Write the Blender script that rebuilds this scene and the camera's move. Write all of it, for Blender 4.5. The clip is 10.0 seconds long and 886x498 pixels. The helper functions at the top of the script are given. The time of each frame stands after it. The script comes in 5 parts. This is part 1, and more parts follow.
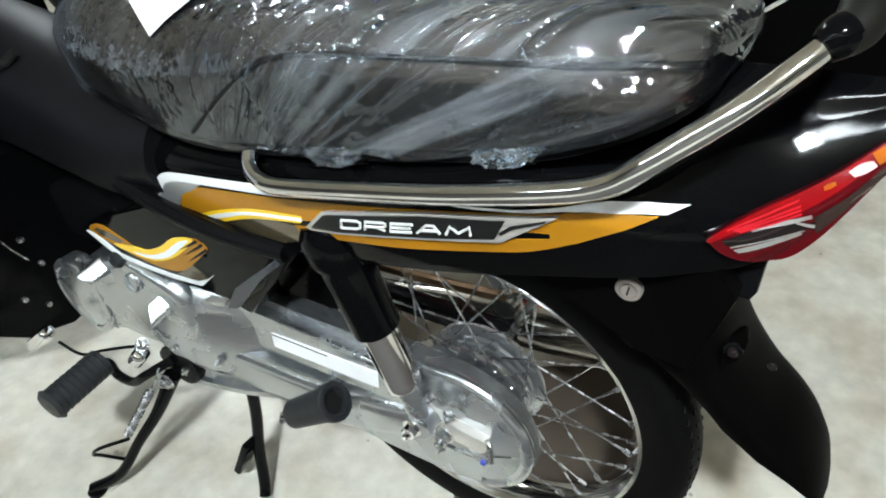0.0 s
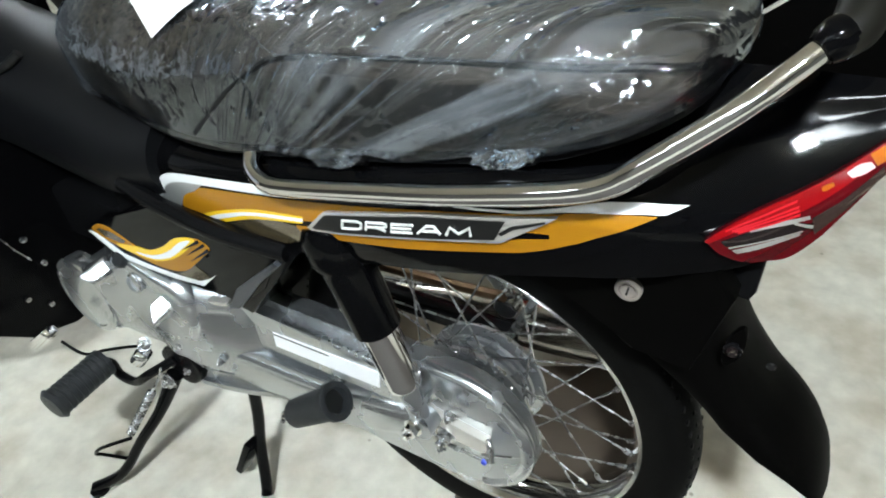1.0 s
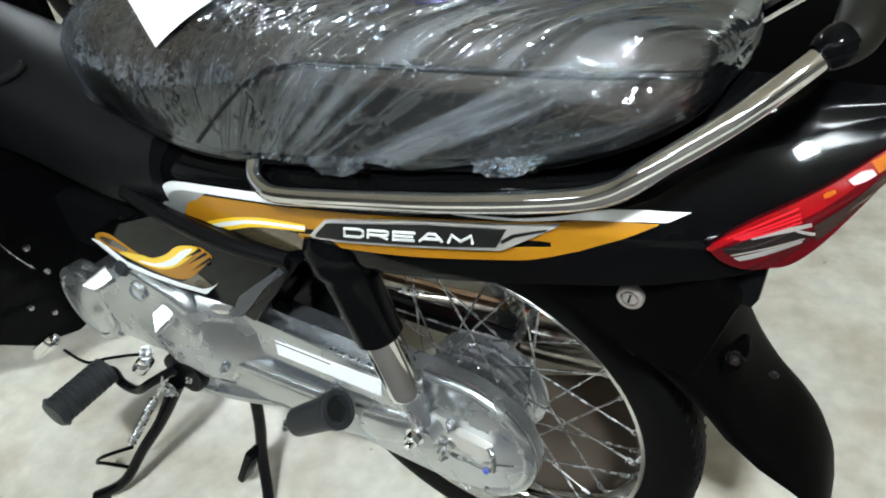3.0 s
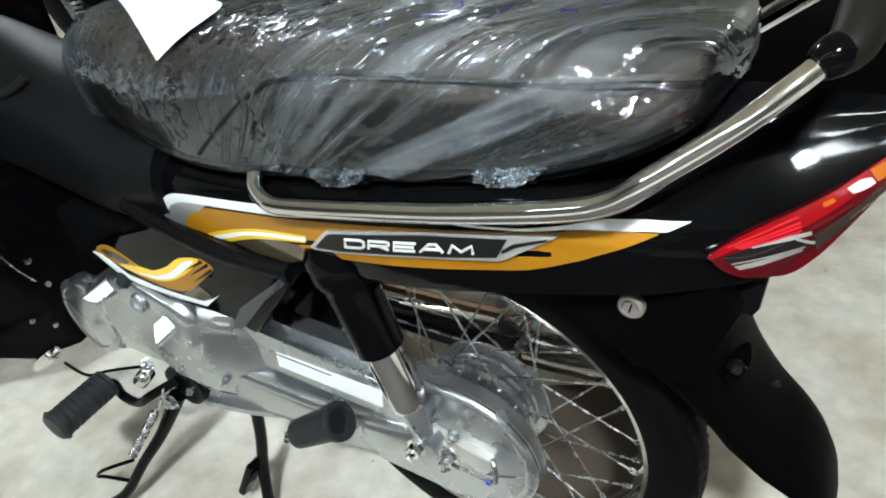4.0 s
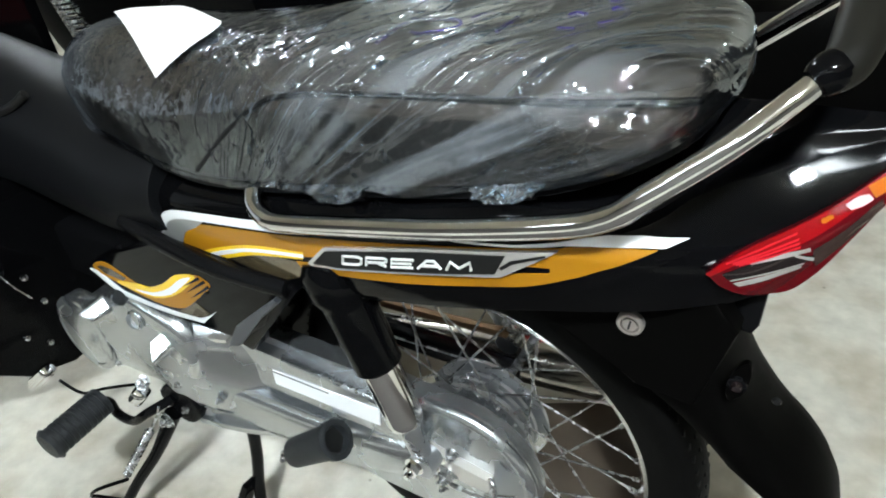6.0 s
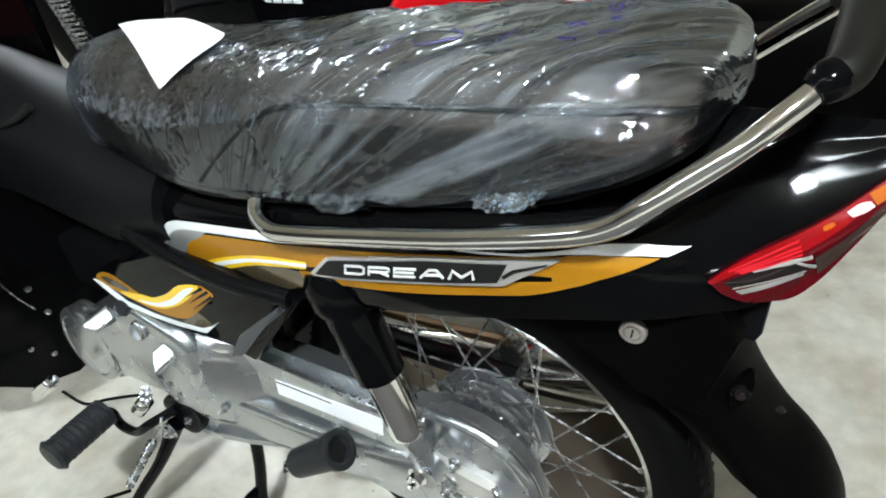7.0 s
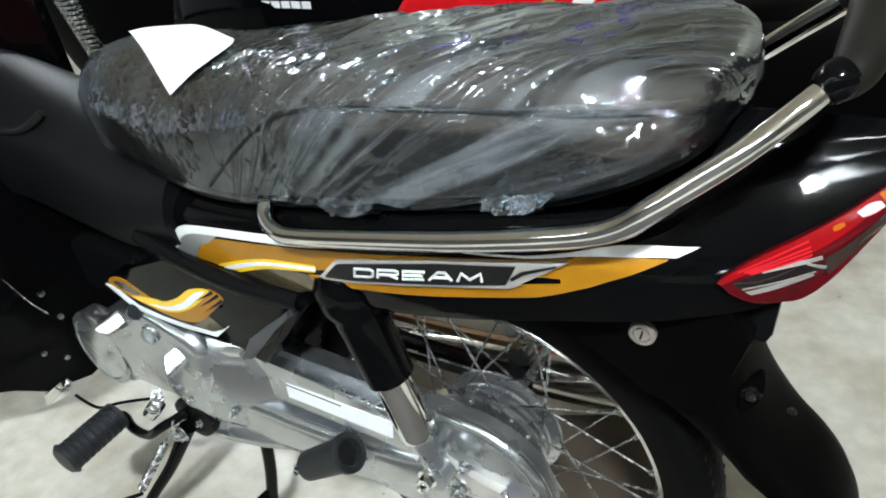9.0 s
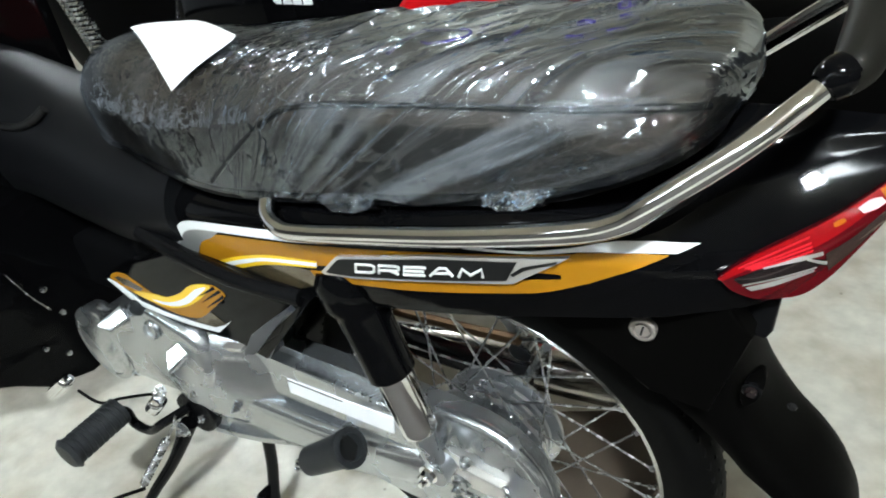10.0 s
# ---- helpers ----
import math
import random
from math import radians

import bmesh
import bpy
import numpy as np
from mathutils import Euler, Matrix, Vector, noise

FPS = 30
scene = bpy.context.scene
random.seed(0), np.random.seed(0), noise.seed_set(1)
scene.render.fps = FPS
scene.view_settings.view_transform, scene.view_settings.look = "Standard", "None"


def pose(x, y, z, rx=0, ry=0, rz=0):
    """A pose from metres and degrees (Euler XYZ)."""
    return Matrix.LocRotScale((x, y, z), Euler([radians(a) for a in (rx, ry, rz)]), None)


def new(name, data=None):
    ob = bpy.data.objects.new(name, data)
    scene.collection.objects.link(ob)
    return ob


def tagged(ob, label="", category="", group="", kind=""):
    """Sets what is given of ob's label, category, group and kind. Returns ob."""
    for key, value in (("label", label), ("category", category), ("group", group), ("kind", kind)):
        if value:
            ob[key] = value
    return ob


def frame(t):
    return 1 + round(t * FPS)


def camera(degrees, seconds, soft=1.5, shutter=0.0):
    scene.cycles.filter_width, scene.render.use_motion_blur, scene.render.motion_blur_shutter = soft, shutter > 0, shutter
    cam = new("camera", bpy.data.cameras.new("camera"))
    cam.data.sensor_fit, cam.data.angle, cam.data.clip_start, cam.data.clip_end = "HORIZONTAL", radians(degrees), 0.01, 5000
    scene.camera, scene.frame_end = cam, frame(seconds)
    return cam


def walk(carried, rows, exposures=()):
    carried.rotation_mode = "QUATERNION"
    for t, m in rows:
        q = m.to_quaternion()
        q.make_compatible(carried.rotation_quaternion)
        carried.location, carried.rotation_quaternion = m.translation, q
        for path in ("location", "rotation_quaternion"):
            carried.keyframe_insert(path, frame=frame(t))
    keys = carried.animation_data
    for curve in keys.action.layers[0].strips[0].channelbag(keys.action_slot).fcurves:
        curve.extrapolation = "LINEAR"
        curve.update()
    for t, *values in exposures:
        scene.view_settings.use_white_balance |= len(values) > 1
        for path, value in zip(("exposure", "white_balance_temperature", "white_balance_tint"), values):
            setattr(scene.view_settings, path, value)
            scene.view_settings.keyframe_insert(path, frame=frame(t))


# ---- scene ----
cam = camera(68.285, 10.0, soft=1.9)
ROWS = [
    (0.0, 0.3065, -0.5043, 0.9769, 52.571, 5.104, 30.447),
    (0.5, 0.3083, -0.5055, 0.9801, 52.365, 5.237, 30.5),
    (1.0, 0.3087, -0.5052, 0.979, 52.554, 5.207, 30.566),
    (1.5, 0.3085, -0.5056, 0.9791, 52.655, 5.225, 30.519),
    (2.0, 0.3094, -0.5057, 0.9786, 53.035, 5.264, 30.667),
    (2.5, 0.3095, -0.506, 0.9782, 53.25, 5.238, 30.685),
    (4.0, 0.31, -0.5065, 0.9788, 54.269, 5.637, 30.578),
    (4.5, 0.3084, -0.5051, 0.9792, 54.964, 5.839, 30.17),
    (5.0, 0.3092, -0.5056, 0.9793, 54.997, 5.88, 30.297),
    (5.5, 0.3092, -0.5051, 0.9773, 55.197, 5.522, 30.381),
    (7.0, 0.3103, -0.5064, 0.9776, 56.613, 5.859, 30.507),
    (7.5, 0.3087, -0.5047, 0.9784, 56.296, 6.037, 30.204),
    (8.0, 0.3094, -0.5046, 0.9795, 56.635, 6.455, 30.173),
    (8.5, 0.3095, -0.5057, 0.9791, 56.6, 6.563, 30.345),
    (9.0, 0.3117, -0.5077, 0.978, 56.954, 6.559, 31.009),
    (9.5, 0.3119, -0.5076, 0.9774, 56.797, 6.47, 31.114),
    (10.0, 0.3128, -0.5085, 0.9777, 56.687, 6.59, 31.164),
]
walk(cam, [(t, pose(x, y, z, rx, ry, rz)) for t, x, y, z, rx, ry, rz in ROWS], exposures=[(0.0, 0.0), (10.0, 0.0)])

# ---- light: a closed showroom with ceiling light panels ----
world = bpy.data.worlds.new("world")
world.use_nodes = True
world.node_tree.nodes["Background"].inputs[0].default_value = (0.9, 0.95, 1.0, 1)
world.node_tree.nodes["Background"].inputs[1].default_value = 0.02
scene.world = world
LAMP = 150.0
SPOT = 1330.0


# ---- materials ----
def mat(name, base, rough=0.5, metal=0.0, coat=0.0, vary=0.0, scale=30.0, bump=0.0, bump_scale=200.0, spec=0.5, rough_vary=0.0,
        stretch=(1, 1, 1), second=None, second_amount=0.0, second_scale=4.0, second_range=(0.36, 0.85), specks=None):
    m = bpy.data.materials.new(name)
    m.use_nodes = True
    nt = m.node_tree
    b = nt.nodes["Principled BSDF"]
    b.inputs["Roughness"].default_value = rough
    b.inputs["Metallic"].default_value = metal
    b.inputs["Coat Weight"].default_value = coat
    b.inputs["Coat Roughness"].default_value = 0.04
    b.inputs["Specular IOR Level"].default_value = spec
    b.inputs["Base Color"].default_value = (*base, 1)
    co = nt.nodes.new("ShaderNodeTexCoord")
    mp = nt.nodes.new("ShaderNodeMapping")
    mp.inputs["Scale"].default_value = stretch
    nt.links.new(co.outputs["Object"], mp.inputs[0])

    def noise_node(s, detail=6.0):
        n = nt.nodes.new("ShaderNodeTexNoise")
        n.inputs["Scale"].default_value = s
        n.inputs["Detail"].default_value = detail
        nt.links.new(mp.outputs[0], n.inputs["Vector"])
        return n

    col = None
    if vary:
        n = noise_node(scale)
        mx = nt.nodes.new("ShaderNodeMix")
        mx.data_type = "RGBA"
        nt.links.new(n.outputs["Fac"], mx.inputs[0])
        mx.inputs[6].default_value = (*[c * (1 - vary) for c in base], 1)
        mx.inputs[7].default_value = (*[min(1, c * (1 + vary)) for c in base], 1)
        col = mx.outputs[2]
    if second:
        n = noise_node(second_scale, 4.0)
        r = nt.nodes.new("ShaderNodeMapRange")
        r.inputs[1].default_value, r.inputs[2].default_value = second_range
        r.inputs[3].default_value, r.inputs[4].default_value = 0.0, second_amount
        nt.links.new(n.outputs["Fac"], r.inputs[0])
        mx = nt.nodes.new("ShaderNodeMix")
        mx.data_type = "RGBA"
        nt.links.new(r.outputs[0], mx.inputs[0])
        if col:
            nt.links.new(col, mx.inputs[6])
        else:
            mx.inputs[6].default_value = (*base, 1)
        mx.inputs[7].default_value = (*second, 1)
        col = mx.outputs[2]
    if specks and col:
        vo = nt.nodes.new("ShaderNodeTexVoronoi")
        vo.inputs["Scale"].default_value = specks[0]
        nt.links.new(mp.outputs[0], vo.inputs["Vector"])
        r = nt.nodes.new("ShaderNodeMapRange")
        r.inputs[1].default_value, r.inputs[2].default_value = specks[1] * 0.6, specks[1]
        r.inputs[3].default_value, r.inputs[4].default_value = 0.65, 0.0
        nt.links.new(vo.outputs["Distance"], r.inputs[0])
        mx = nt.nodes.new("ShaderNodeMix")
        mx.data_type = "RGBA"
        nt.links.new(r.outputs[0], mx.inputs[0])
        nt.links.new(col, mx.inputs[6])
        mx.inputs[7].default_value = (0.10, 0.08, 0.06, 1)
        col = mx.outputs[2]
    if col:
        nt.links.new(col, b.inputs["Base Color"])
    if rough_vary:
        n = noise_node(scale * 0.6)
        r = nt.nodes.new("ShaderNodeMapRange")
        r.inputs[1].default_value, r.inputs[2].default_value = 0.3, 0.7
        r.inputs[3].default_value, r.inputs[4].default_value = max(0.02, rough - rough_vary), rough + rough_vary
        nt.links.new(n.outputs["Fac"], r.inputs[0])
        nt.links.new(r.outputs[0], b.inputs["Roughness"])
    if bump:
        n = noise_node(bump_scale)
        bp = nt.nodes.new("ShaderNodeBump")
        bp.inputs["Strength"].default_value = bump
        bp.inputs["Distance"].default_value = 0.002
        nt.links.new(n.outputs["Fac"], bp.inputs["Height"])
        nt.links.new(bp.outputs[0], b.inputs["Normal"])
    return m


M_FLOOR = mat("polished_concrete", (0.52, 0.50, 0.43), 0.46, vary=0.34, scale=24, bump=0.15, bump_scale=35, rough_vary=0.10, specks=(7.0, 0.035),
              second=(0.30, 0.24, 0.165), second_amount=0.55, second_scale=7, second_range=(0.46, 0.66))
M_WALL = mat("wall_paint", (0.13, 0.12, 0.11), 0.7, vary=0.05, scale=3, bump=0.1, bump_scale=120)
M_BEIGE = mat("beige_wall_paint", (0.48, 0.44, 0.35), 0.7, vary=0.06, scale=2, bump=0.1, bump_scale=120)
M_CEIL = mat("ceiling_paint", (0.62, 0.57, 0.47), 0.8, vary=0.05, scale=3)
M_BLACK = mat("black_gloss_paint", (0.002, 0.002, 0.0023), 0.06, vary=0.2, scale=60, rough_vary=0.02, spec=0.09)
M_MATTE = mat("black_textured_plastic", (0.0045, 0.0047, 0.0055), 0.40, spec=0.14, vary=0.2, scale=80, bump=0.25, bump_scale=900)
M_SATIN = mat("black_satin_plastic", (0.004, 0.004, 0.0044), 0.26, spec=0.07, vary=0.2, scale=50, bump=0.05, bump_scale=500)
M_RUBBER = mat("black_rubber", (0.012, 0.0135, 0.015), 0.5, spec=0.35, vary=0.25, scale=60, bump=0.2, bump_scale=600)
M_TYRE = mat("tyre_rubber", (0.0026, 0.0025, 0.0024), 0.55, spec=0.045, vary=0.3, scale=60, bump=0.2, bump_scale=400)
M_CHROME = mat("chrome", (0.86, 0.86, 0.86), 0.05, 1.0, rough_vary=0.02, scale=40)
M_RIM = mat("rim_chrome", (0.50, 0.49, 0.47), 0.10, 1.0, rough_vary=0.04, scale=40, vary=0.1)
M_DULL = mat("dull_chrome", (0.30, 0.28, 0.25), 0.22, 1.0, vary=0.2, scale=30, rough_vary=0.06)
M_STEEL = mat("zinc_steel", (0.62, 0.63, 0.64), 0.25, 1.0, vary=0.12, scale=120, rough_vary=0.08)
M_ALU = mat("silver_painted_alloy", (0.54, 0.56, 0.58), 0.27, 0.95, coat=0.22, vary=0.08, scale=18, bump=0.012, bump_scale=700, rough_vary=0.04)
M_HUB = mat("cast_alloy", (0.52, 0.53, 0.54), 0.28, 0.95, vary=0.10, scale=60, bump=0.10, bump_scale=500, rough_vary=0.08)
M_ORANGE = mat("amber_decal", (0.33, 0.142, 0.007), 0.22, coat=0.05, spec=0.25, vary=0.16, scale=9, stretch=(1, 1, 4))
M_YELLOW = mat("yellow_decal", (0.85, 0.55, 0.02), 0.16, coat=0.6, vary=0.08, scale=20)
M_WHITE = mat("white_decal", (0.82, 0.84, 0.84), 0.18, coat=0.5, vary=0.03, scale=20)
M_SILVER = mat("silver_decal", (0.36, 0.37, 0.36), 0.28, 0.5, coat=0.4, vary=0.30, scale=12, stretch=(1, 1, 3))
M_BROWN = mat("dark_bronze_decal", (0.085, 0.065, 0.035), 0.2, 0.3, coat=0.6, vary=0.3, scale=12)
M_LETTER = mat("pale_silver", (0.62, 0.62, 0.60), 0.3, vary=0.05, scale=60)
M_PAPER = mat("white_paper", (0.86, 0.86, 0.84), 0.75, vary=0.03, scale=12, bump=0.1, bump_scale=60)
M_LABEL = mat("white_sticker", (0.85, 0.86, 0.87), 0.35, vary=0.02, scale=30)
M_INK = mat("black_print", (0.008, 0.008, 0.008), 0.4, spec=0.2)
M_VINYL = mat("black_seat_vinyl", (0.038, 0.034, 0.030), 0.38, vary=0.25, scale=50, bump=0.3, bump_scale=700, rough_vary=0.08,
              second=(0.065, 0.042, 0.025), second_amount=0.6, second_scale=14)
M_MARKER = mat("purple_marker", (0.03, 0.018, 0.15), 0.4)
M_RED = mat("red_gloss_paint", (0.55, 0.008, 0.012), 0.10, coat=1.0, vary=0.1, scale=30)
M_GOLD = mat("gold_decal", (0.60, 0.42, 0.12), 0.25, 0.4)
M_BADGE = mat("satin_silver", (0.74, 0.71, 0.66), 0.26, 0.7, vary=0.08, scale=40)
M_FENDER = mat("black_mudguard_plastic", (0.0014, 0.0013, 0.0012), 0.46, spec=0.022, vary=0.2, scale=60, bump=0.1, bump_scale=600)
M_HANDLE = mat("black_moulded_plastic", (0.007, 0.0065, 0.005), 0.46, spec=0.18, vary=0.2, scale=40, bump=0.08, bump_scale=700)
M_POCKET = mat("dark_glossy_plastic", (0.012, 0.008, 0.008), 0.12, spec=0.5)
M_KEY = mat("lock_metal", (0.55, 0.50, 0.46), 0.4, 0.8, vary=0.2, scale=200)
M_BLUE = mat("blue_plastic", (0.03, 0.05, 0.35), 0.4)
M_RIMSHEEN = mat("grey_for_sheen", (0.035, 0.038, 0.045), 0.30, spec=0.5, vary=0.15, scale=40)
M_RUST = mat("brown_link_metal", (0.20, 0.12, 0.06), 0.5, 0.6, vary=0.3, scale=200)


def lens_material(name, tint, rough=0.06, clear=0.65, metal=0.0, ribs=0.0):
    m = bpy.data.materials.new(name)
    m.use_nodes = True
    b = m.node_tree.nodes["Principled BSDF"]
    b.inputs["Base Color"].default_value = (*tint, 1)
    b.inputs["Roughness"].default_value = rough
    b.inputs["Transmission Weight"].default_value = clear
    b.inputs["IOR"].default_value = 1.45
    b.inputs["Coat Weight"].default_value = 0.25
    b.inputs["Metallic"].default_value = metal
    if ribs:
        co = m.node_tree.nodes.new("ShaderNodeTexCoord")
        mp = m.node_tree.nodes.new("ShaderNodeMapping")
        mp.inputs["Rotation"].default_value = (0, radians(38), 0)
        wv = m.node_tree.nodes.new("ShaderNodeTexWave")
        wv.bands_direction = "X"
        wv.inputs["Scale"].default_value = ribs
        wv.inputs["Distortion"].default_value = 1.0
        bp = m.node_tree.nodes.new("ShaderNodeBump")
        bp.inputs["Strength"].default_value = 0.06
        bp.inputs["Distance"].default_value = 0.001
        m.node_tree.links.new(co.outputs["Object"], mp.inputs[0])
        m.node_tree.links.new(mp.outputs[0], wv.inputs["Vector"])
        m.node_tree.links.new(wv.outputs["Fac"], bp.inputs["Height"])
        m.node_tree.links.new(bp.outputs[0], b.inputs["Normal"])
    return m


M_REDLENS = lens_material("red_lens", (0.085, 0.0008, 0.0035), 0.10, 0.0, 0.10)
M_SMOKE = lens_material("smoked_clear_lens", (0.050, 0.030, 0.024), 0.08, 0.2)
M_PINK = lens_material("pink_highlight", (0.80, 0.42, 0.42), 0.10, 0.0)
M_LITRED = lens_material("lit_red_lens", (0.20, 0.002, 0.004), 0.12, 0.0)
M_RIB = lens_material("pale_red_rib", (0.62, 0.02, 0.03), 0.08, 0.0, 0.3)
M_AMBER = lens_material("amber_lens", (0.95, 0.25, 0.02))


def film_material():
    """Thin clear film: gloss over a clear sheet with faint milky folds."""
    m = bpy.data.materials.new("clear_plastic_film")
    m.use_nodes = True
    nt = m.node_tree
    nt.nodes.clear()
    out = nt.nodes.new("ShaderNodeOutputMaterial")
    co = nt.nodes.new("ShaderNodeTexCoord")
    uv = nt.nodes.new("ShaderNodeUVMap")
    uv.uv_map = "folds"

    def scaled(vec, s):
        mp = nt.nodes.new("ShaderNodeMapping")
        mp.inputs["Scale"].default_value = s
        nt.links.new(vec, mp.inputs[0])
        return mp.outputs[0]

    def tex(vec, s, detail, bend=0.4):
        n = nt.nodes.new("ShaderNodeTexNoise")
        n.inputs["Scale"].default_value = 1.0
        n.inputs["Detail"].default_value = detail
        n.inputs["Distortion"].default_value = bend
        nt.links.new(scaled(vec, s), n.inputs["Vector"])
        return n.outputs["Fac"]

    def maths(op, a, b):
        n = nt.nodes.new("ShaderNodeMath")
        n.operation = op
        for k, v in ((0, a), (1, b)):
            if isinstance(v, (int, float)):
                n.inputs[k].default_value = v
            else:
                nt.links.new(v, n.inputs[k])
        return n.outputs[0]

    def span(v, a, b, lo, hi, smooth=False):
        r = nt.nodes.new("ShaderNodeMapRange")
        if smooth:
            r.interpolation_type = "SMOOTHSTEP"
        r.inputs[1].default_value, r.inputs[2].default_value = a, b
        r.inputs[3].default_value, r.inputs[4].default_value = lo, hi
        nt.links.new(v, r.inputs[0])
        return r.outputs[0]

    def ridge(v, level, width):
        """Narrow raised lines where a noise passes a level."""
        return span(maths("ABSOLUTE", maths("SUBTRACT", v, level), 0.0), 0.0, width, 1.0, 0.0, True)

    wear = nt.nodes.new("ShaderNodeUVMap")
    wear.uv_map = "wear"
    sep = nt.nodes.new("ShaderNodeSeparateXYZ")
    nt.links.new(wear.outputs[0], sep.inputs[0])
    crumple, veil = sep.outputs[0], sep.outputs[1]
    place = nt.nodes.new("ShaderNodeSeparateXYZ")
    nt.links.new(co.outputs["Object"], place.inputs[0])
    tip = span(place.outputs[0], 0.205, 0.245, 1.0, 0.25)
    fore = span(place.outputs[0], -0.26, -0.08, 0.10, 1.0)

    # tension folds run aslant over the side, set to fit the view; the top has finer ones
    bands = tex(uv.outputs[0], (15, 0.7, 1), 1.0, 0.1)
    broad = tex(uv.outputs[0], (20, 1.6, 1), 0.5, 0.2)
    run = tex(uv.outputs[0], (22, 1.2, 1), 1.0, 0.15)
    crease = maths("ADD", ridge(run, 0.62, 0.022), ridge(run, 0.40, 0.016))
    fine = ridge(tex(uv.outputs[0], (58, 4.0, 1), 1.0, 0.3), 0.60, 0.03)
    ripple = tex(co.outputs["Object"], (90, 90, 90), 3.0)
    warp = nt.nodes.new("ShaderNodeTexNoise")
    warp.inputs["Scale"].default_value = 26.0
    warp.inputs["Detail"].default_value = 3.0
    nt.links.new(co.outputs["Object"], warp.inputs["Vector"])
    mixv = nt.nodes.new("ShaderNodeMix")
    mixv.data_type = "VECTOR"
    mixv.inputs[0].default_value = 0.06
    nt.links.new(uv.outputs[0], mixv.inputs[4])
    nt.links.new(warp.outputs["Color"], mixv.inputs[5])

    mixo = nt.nodes.new("ShaderNodeMix")
    mixo.data_type = "VECTOR"
    mixo.inputs[0].default_value = 0.02
    nt.links.new(co.outputs["Object"], mixo.inputs[4])
    nt.links.new(warp.outputs["Color"], mixo.inputs[5])

    def facets(vec, s, amount, where):
        """Flat crumple facets: each cell tips the sheet its own way."""
        vo = nt.nodes.new("ShaderNodeTexVoronoi")
        vo.distance = "MANHATTAN"
        vo.inputs["Scale"].default_value = 1.0
        nt.links.new(scaled(vec, s), vo.inputs["Vector"])
        v = nt.nodes.new("ShaderNodeVectorMath")
        v.operation = "SUBTRACT"
        v.inputs[1].default_value = (0.5, 0.5, 0.5)
        nt.links.new(vo.outputs["Color"], v.inputs[0])
        k = nt.nodes.new("ShaderNodeVectorMath")
        k.operation = "SCALE"
        nt.links.new(v.outputs[0], k.inputs[0])
        nt.links.new(maths("MULTIPLY", where, amount), k.inputs[3])
        return k.outputs[0]

    height = maths("ADD", maths("MULTIPLY", broad, 0.06), maths("ADD", maths("MULTIPLY", crease, 0.07), maths("MULTIPLY", fine, 0.05)))
    height = maths("ADD", maths("MULTIPLY", height, maths("MULTIPLY", tip, fore)), maths("MULTIPLY", maths("MULTIPLY", ripple, crumple), 0.06))
    bp = nt.nodes.new("ShaderNodeBump")
    bp.inputs["Strength"].default_value = 1.0
    bp.inputs["Distance"].default_value = 0.008
    nt.links.new(height, bp.inputs["Height"])
    tilt = bp.outputs[0]
    glint = span(tex(co.outputs["Object"], (38, 38, 38), 2.0), 0.53, 0.60, 0.0, 1.0)
    pleat = span(tex(uv.outputs[0], (40, 12, 1), 1.0), 0.56, 0.66, 0.0, 1.0)
    for vec, s, amount, where in ((mixo.outputs[1], (150, 150, 150), 0.75, crumple), (mixo.outputs[1], (380, 380, 380), 0.30, crumple),
                                  (mixv.outputs[1], (200, 30, 1), 0.7, maths("MULTIPLY", maths("MULTIPLY", pleat, fore), tip)), (mixv.outputs[1], (170, 60, 1), 0.8, maths("MULTIPLY", maths("MULTIPLY", glint, fore), tip))):
        add = nt.nodes.new("ShaderNodeVectorMath")
        add.operation = "ADD"
        nt.links.new(tilt, add.inputs[0])
        nt.links.new(facets(vec, s, amount, where), add.inputs[1])
        tilt = add.outputs[0]
    nrm = nt.nodes.new("ShaderNodeVectorMath")
    nrm.operation = "NORMALIZE"
    nt.links.new(tilt, nrm.inputs[0])
    gl = nt.nodes.new("ShaderNodeBsdfGlossy")
    gl.inputs["Color"].default_value = (0.80, 0.88, 0.97, 1)
    gl.inputs["Roughness"].default_value = 0.035
    nt.links.new(nrm.outputs[0], gl.inputs["Normal"])
    tr = nt.nodes.new("ShaderNodeBsdfTransparent")
    tr.inputs[0].default_value = (0.95, 0.95, 0.95, 1)
    df = nt.nodes.new("ShaderNodeBsdfDiffuse")
    df.inputs[0].default_value = (0.62, 0.68, 0.76, 1)
    fade = span(tex(co.outputs["Object"], (9, 9, 9), 1.0), 0.38, 0.58, 0.45, 1.0)
    milk = maths("ADD", maths("MULTIPLY", span(bands, 0.505, 0.545, 0.016, 0.15, True), maths("MULTIPLY", maths("MULTIPLY", fade, span(place.outputs[0], -0.16, 0.02, 0.15, 1.0)), tip)), maths("MULTIPLY", maths("MULTIPLY", maths("MULTIPLY", maths("ADD", crease, fine), fore), tip), 0.05))
    milk = maths("ADD", milk, maths("MULTIPLY", maths("MULTIPLY", veil, broad), 0.26))
    mx1 = nt.nodes.new("ShaderNodeMixShader")
    nt.links.new(milk, mx1.inputs[0])
    nt.links.new(tr.outputs[0], mx1.inputs[1])
    nt.links.new(df.outputs[0], mx1.inputs[2])
    fr = nt.nodes.new("ShaderNodeFresnel")
    fr.inputs[0].default_value = 1.5
    nt.links.new(nrm.outputs[0], fr.inputs[1])
    fm = maths("MINIMUM", maths("MULTIPLY", fr.outputs[0], 1.9), 1.0)
    mx2 = nt.nodes.new("ShaderNodeMixShader")
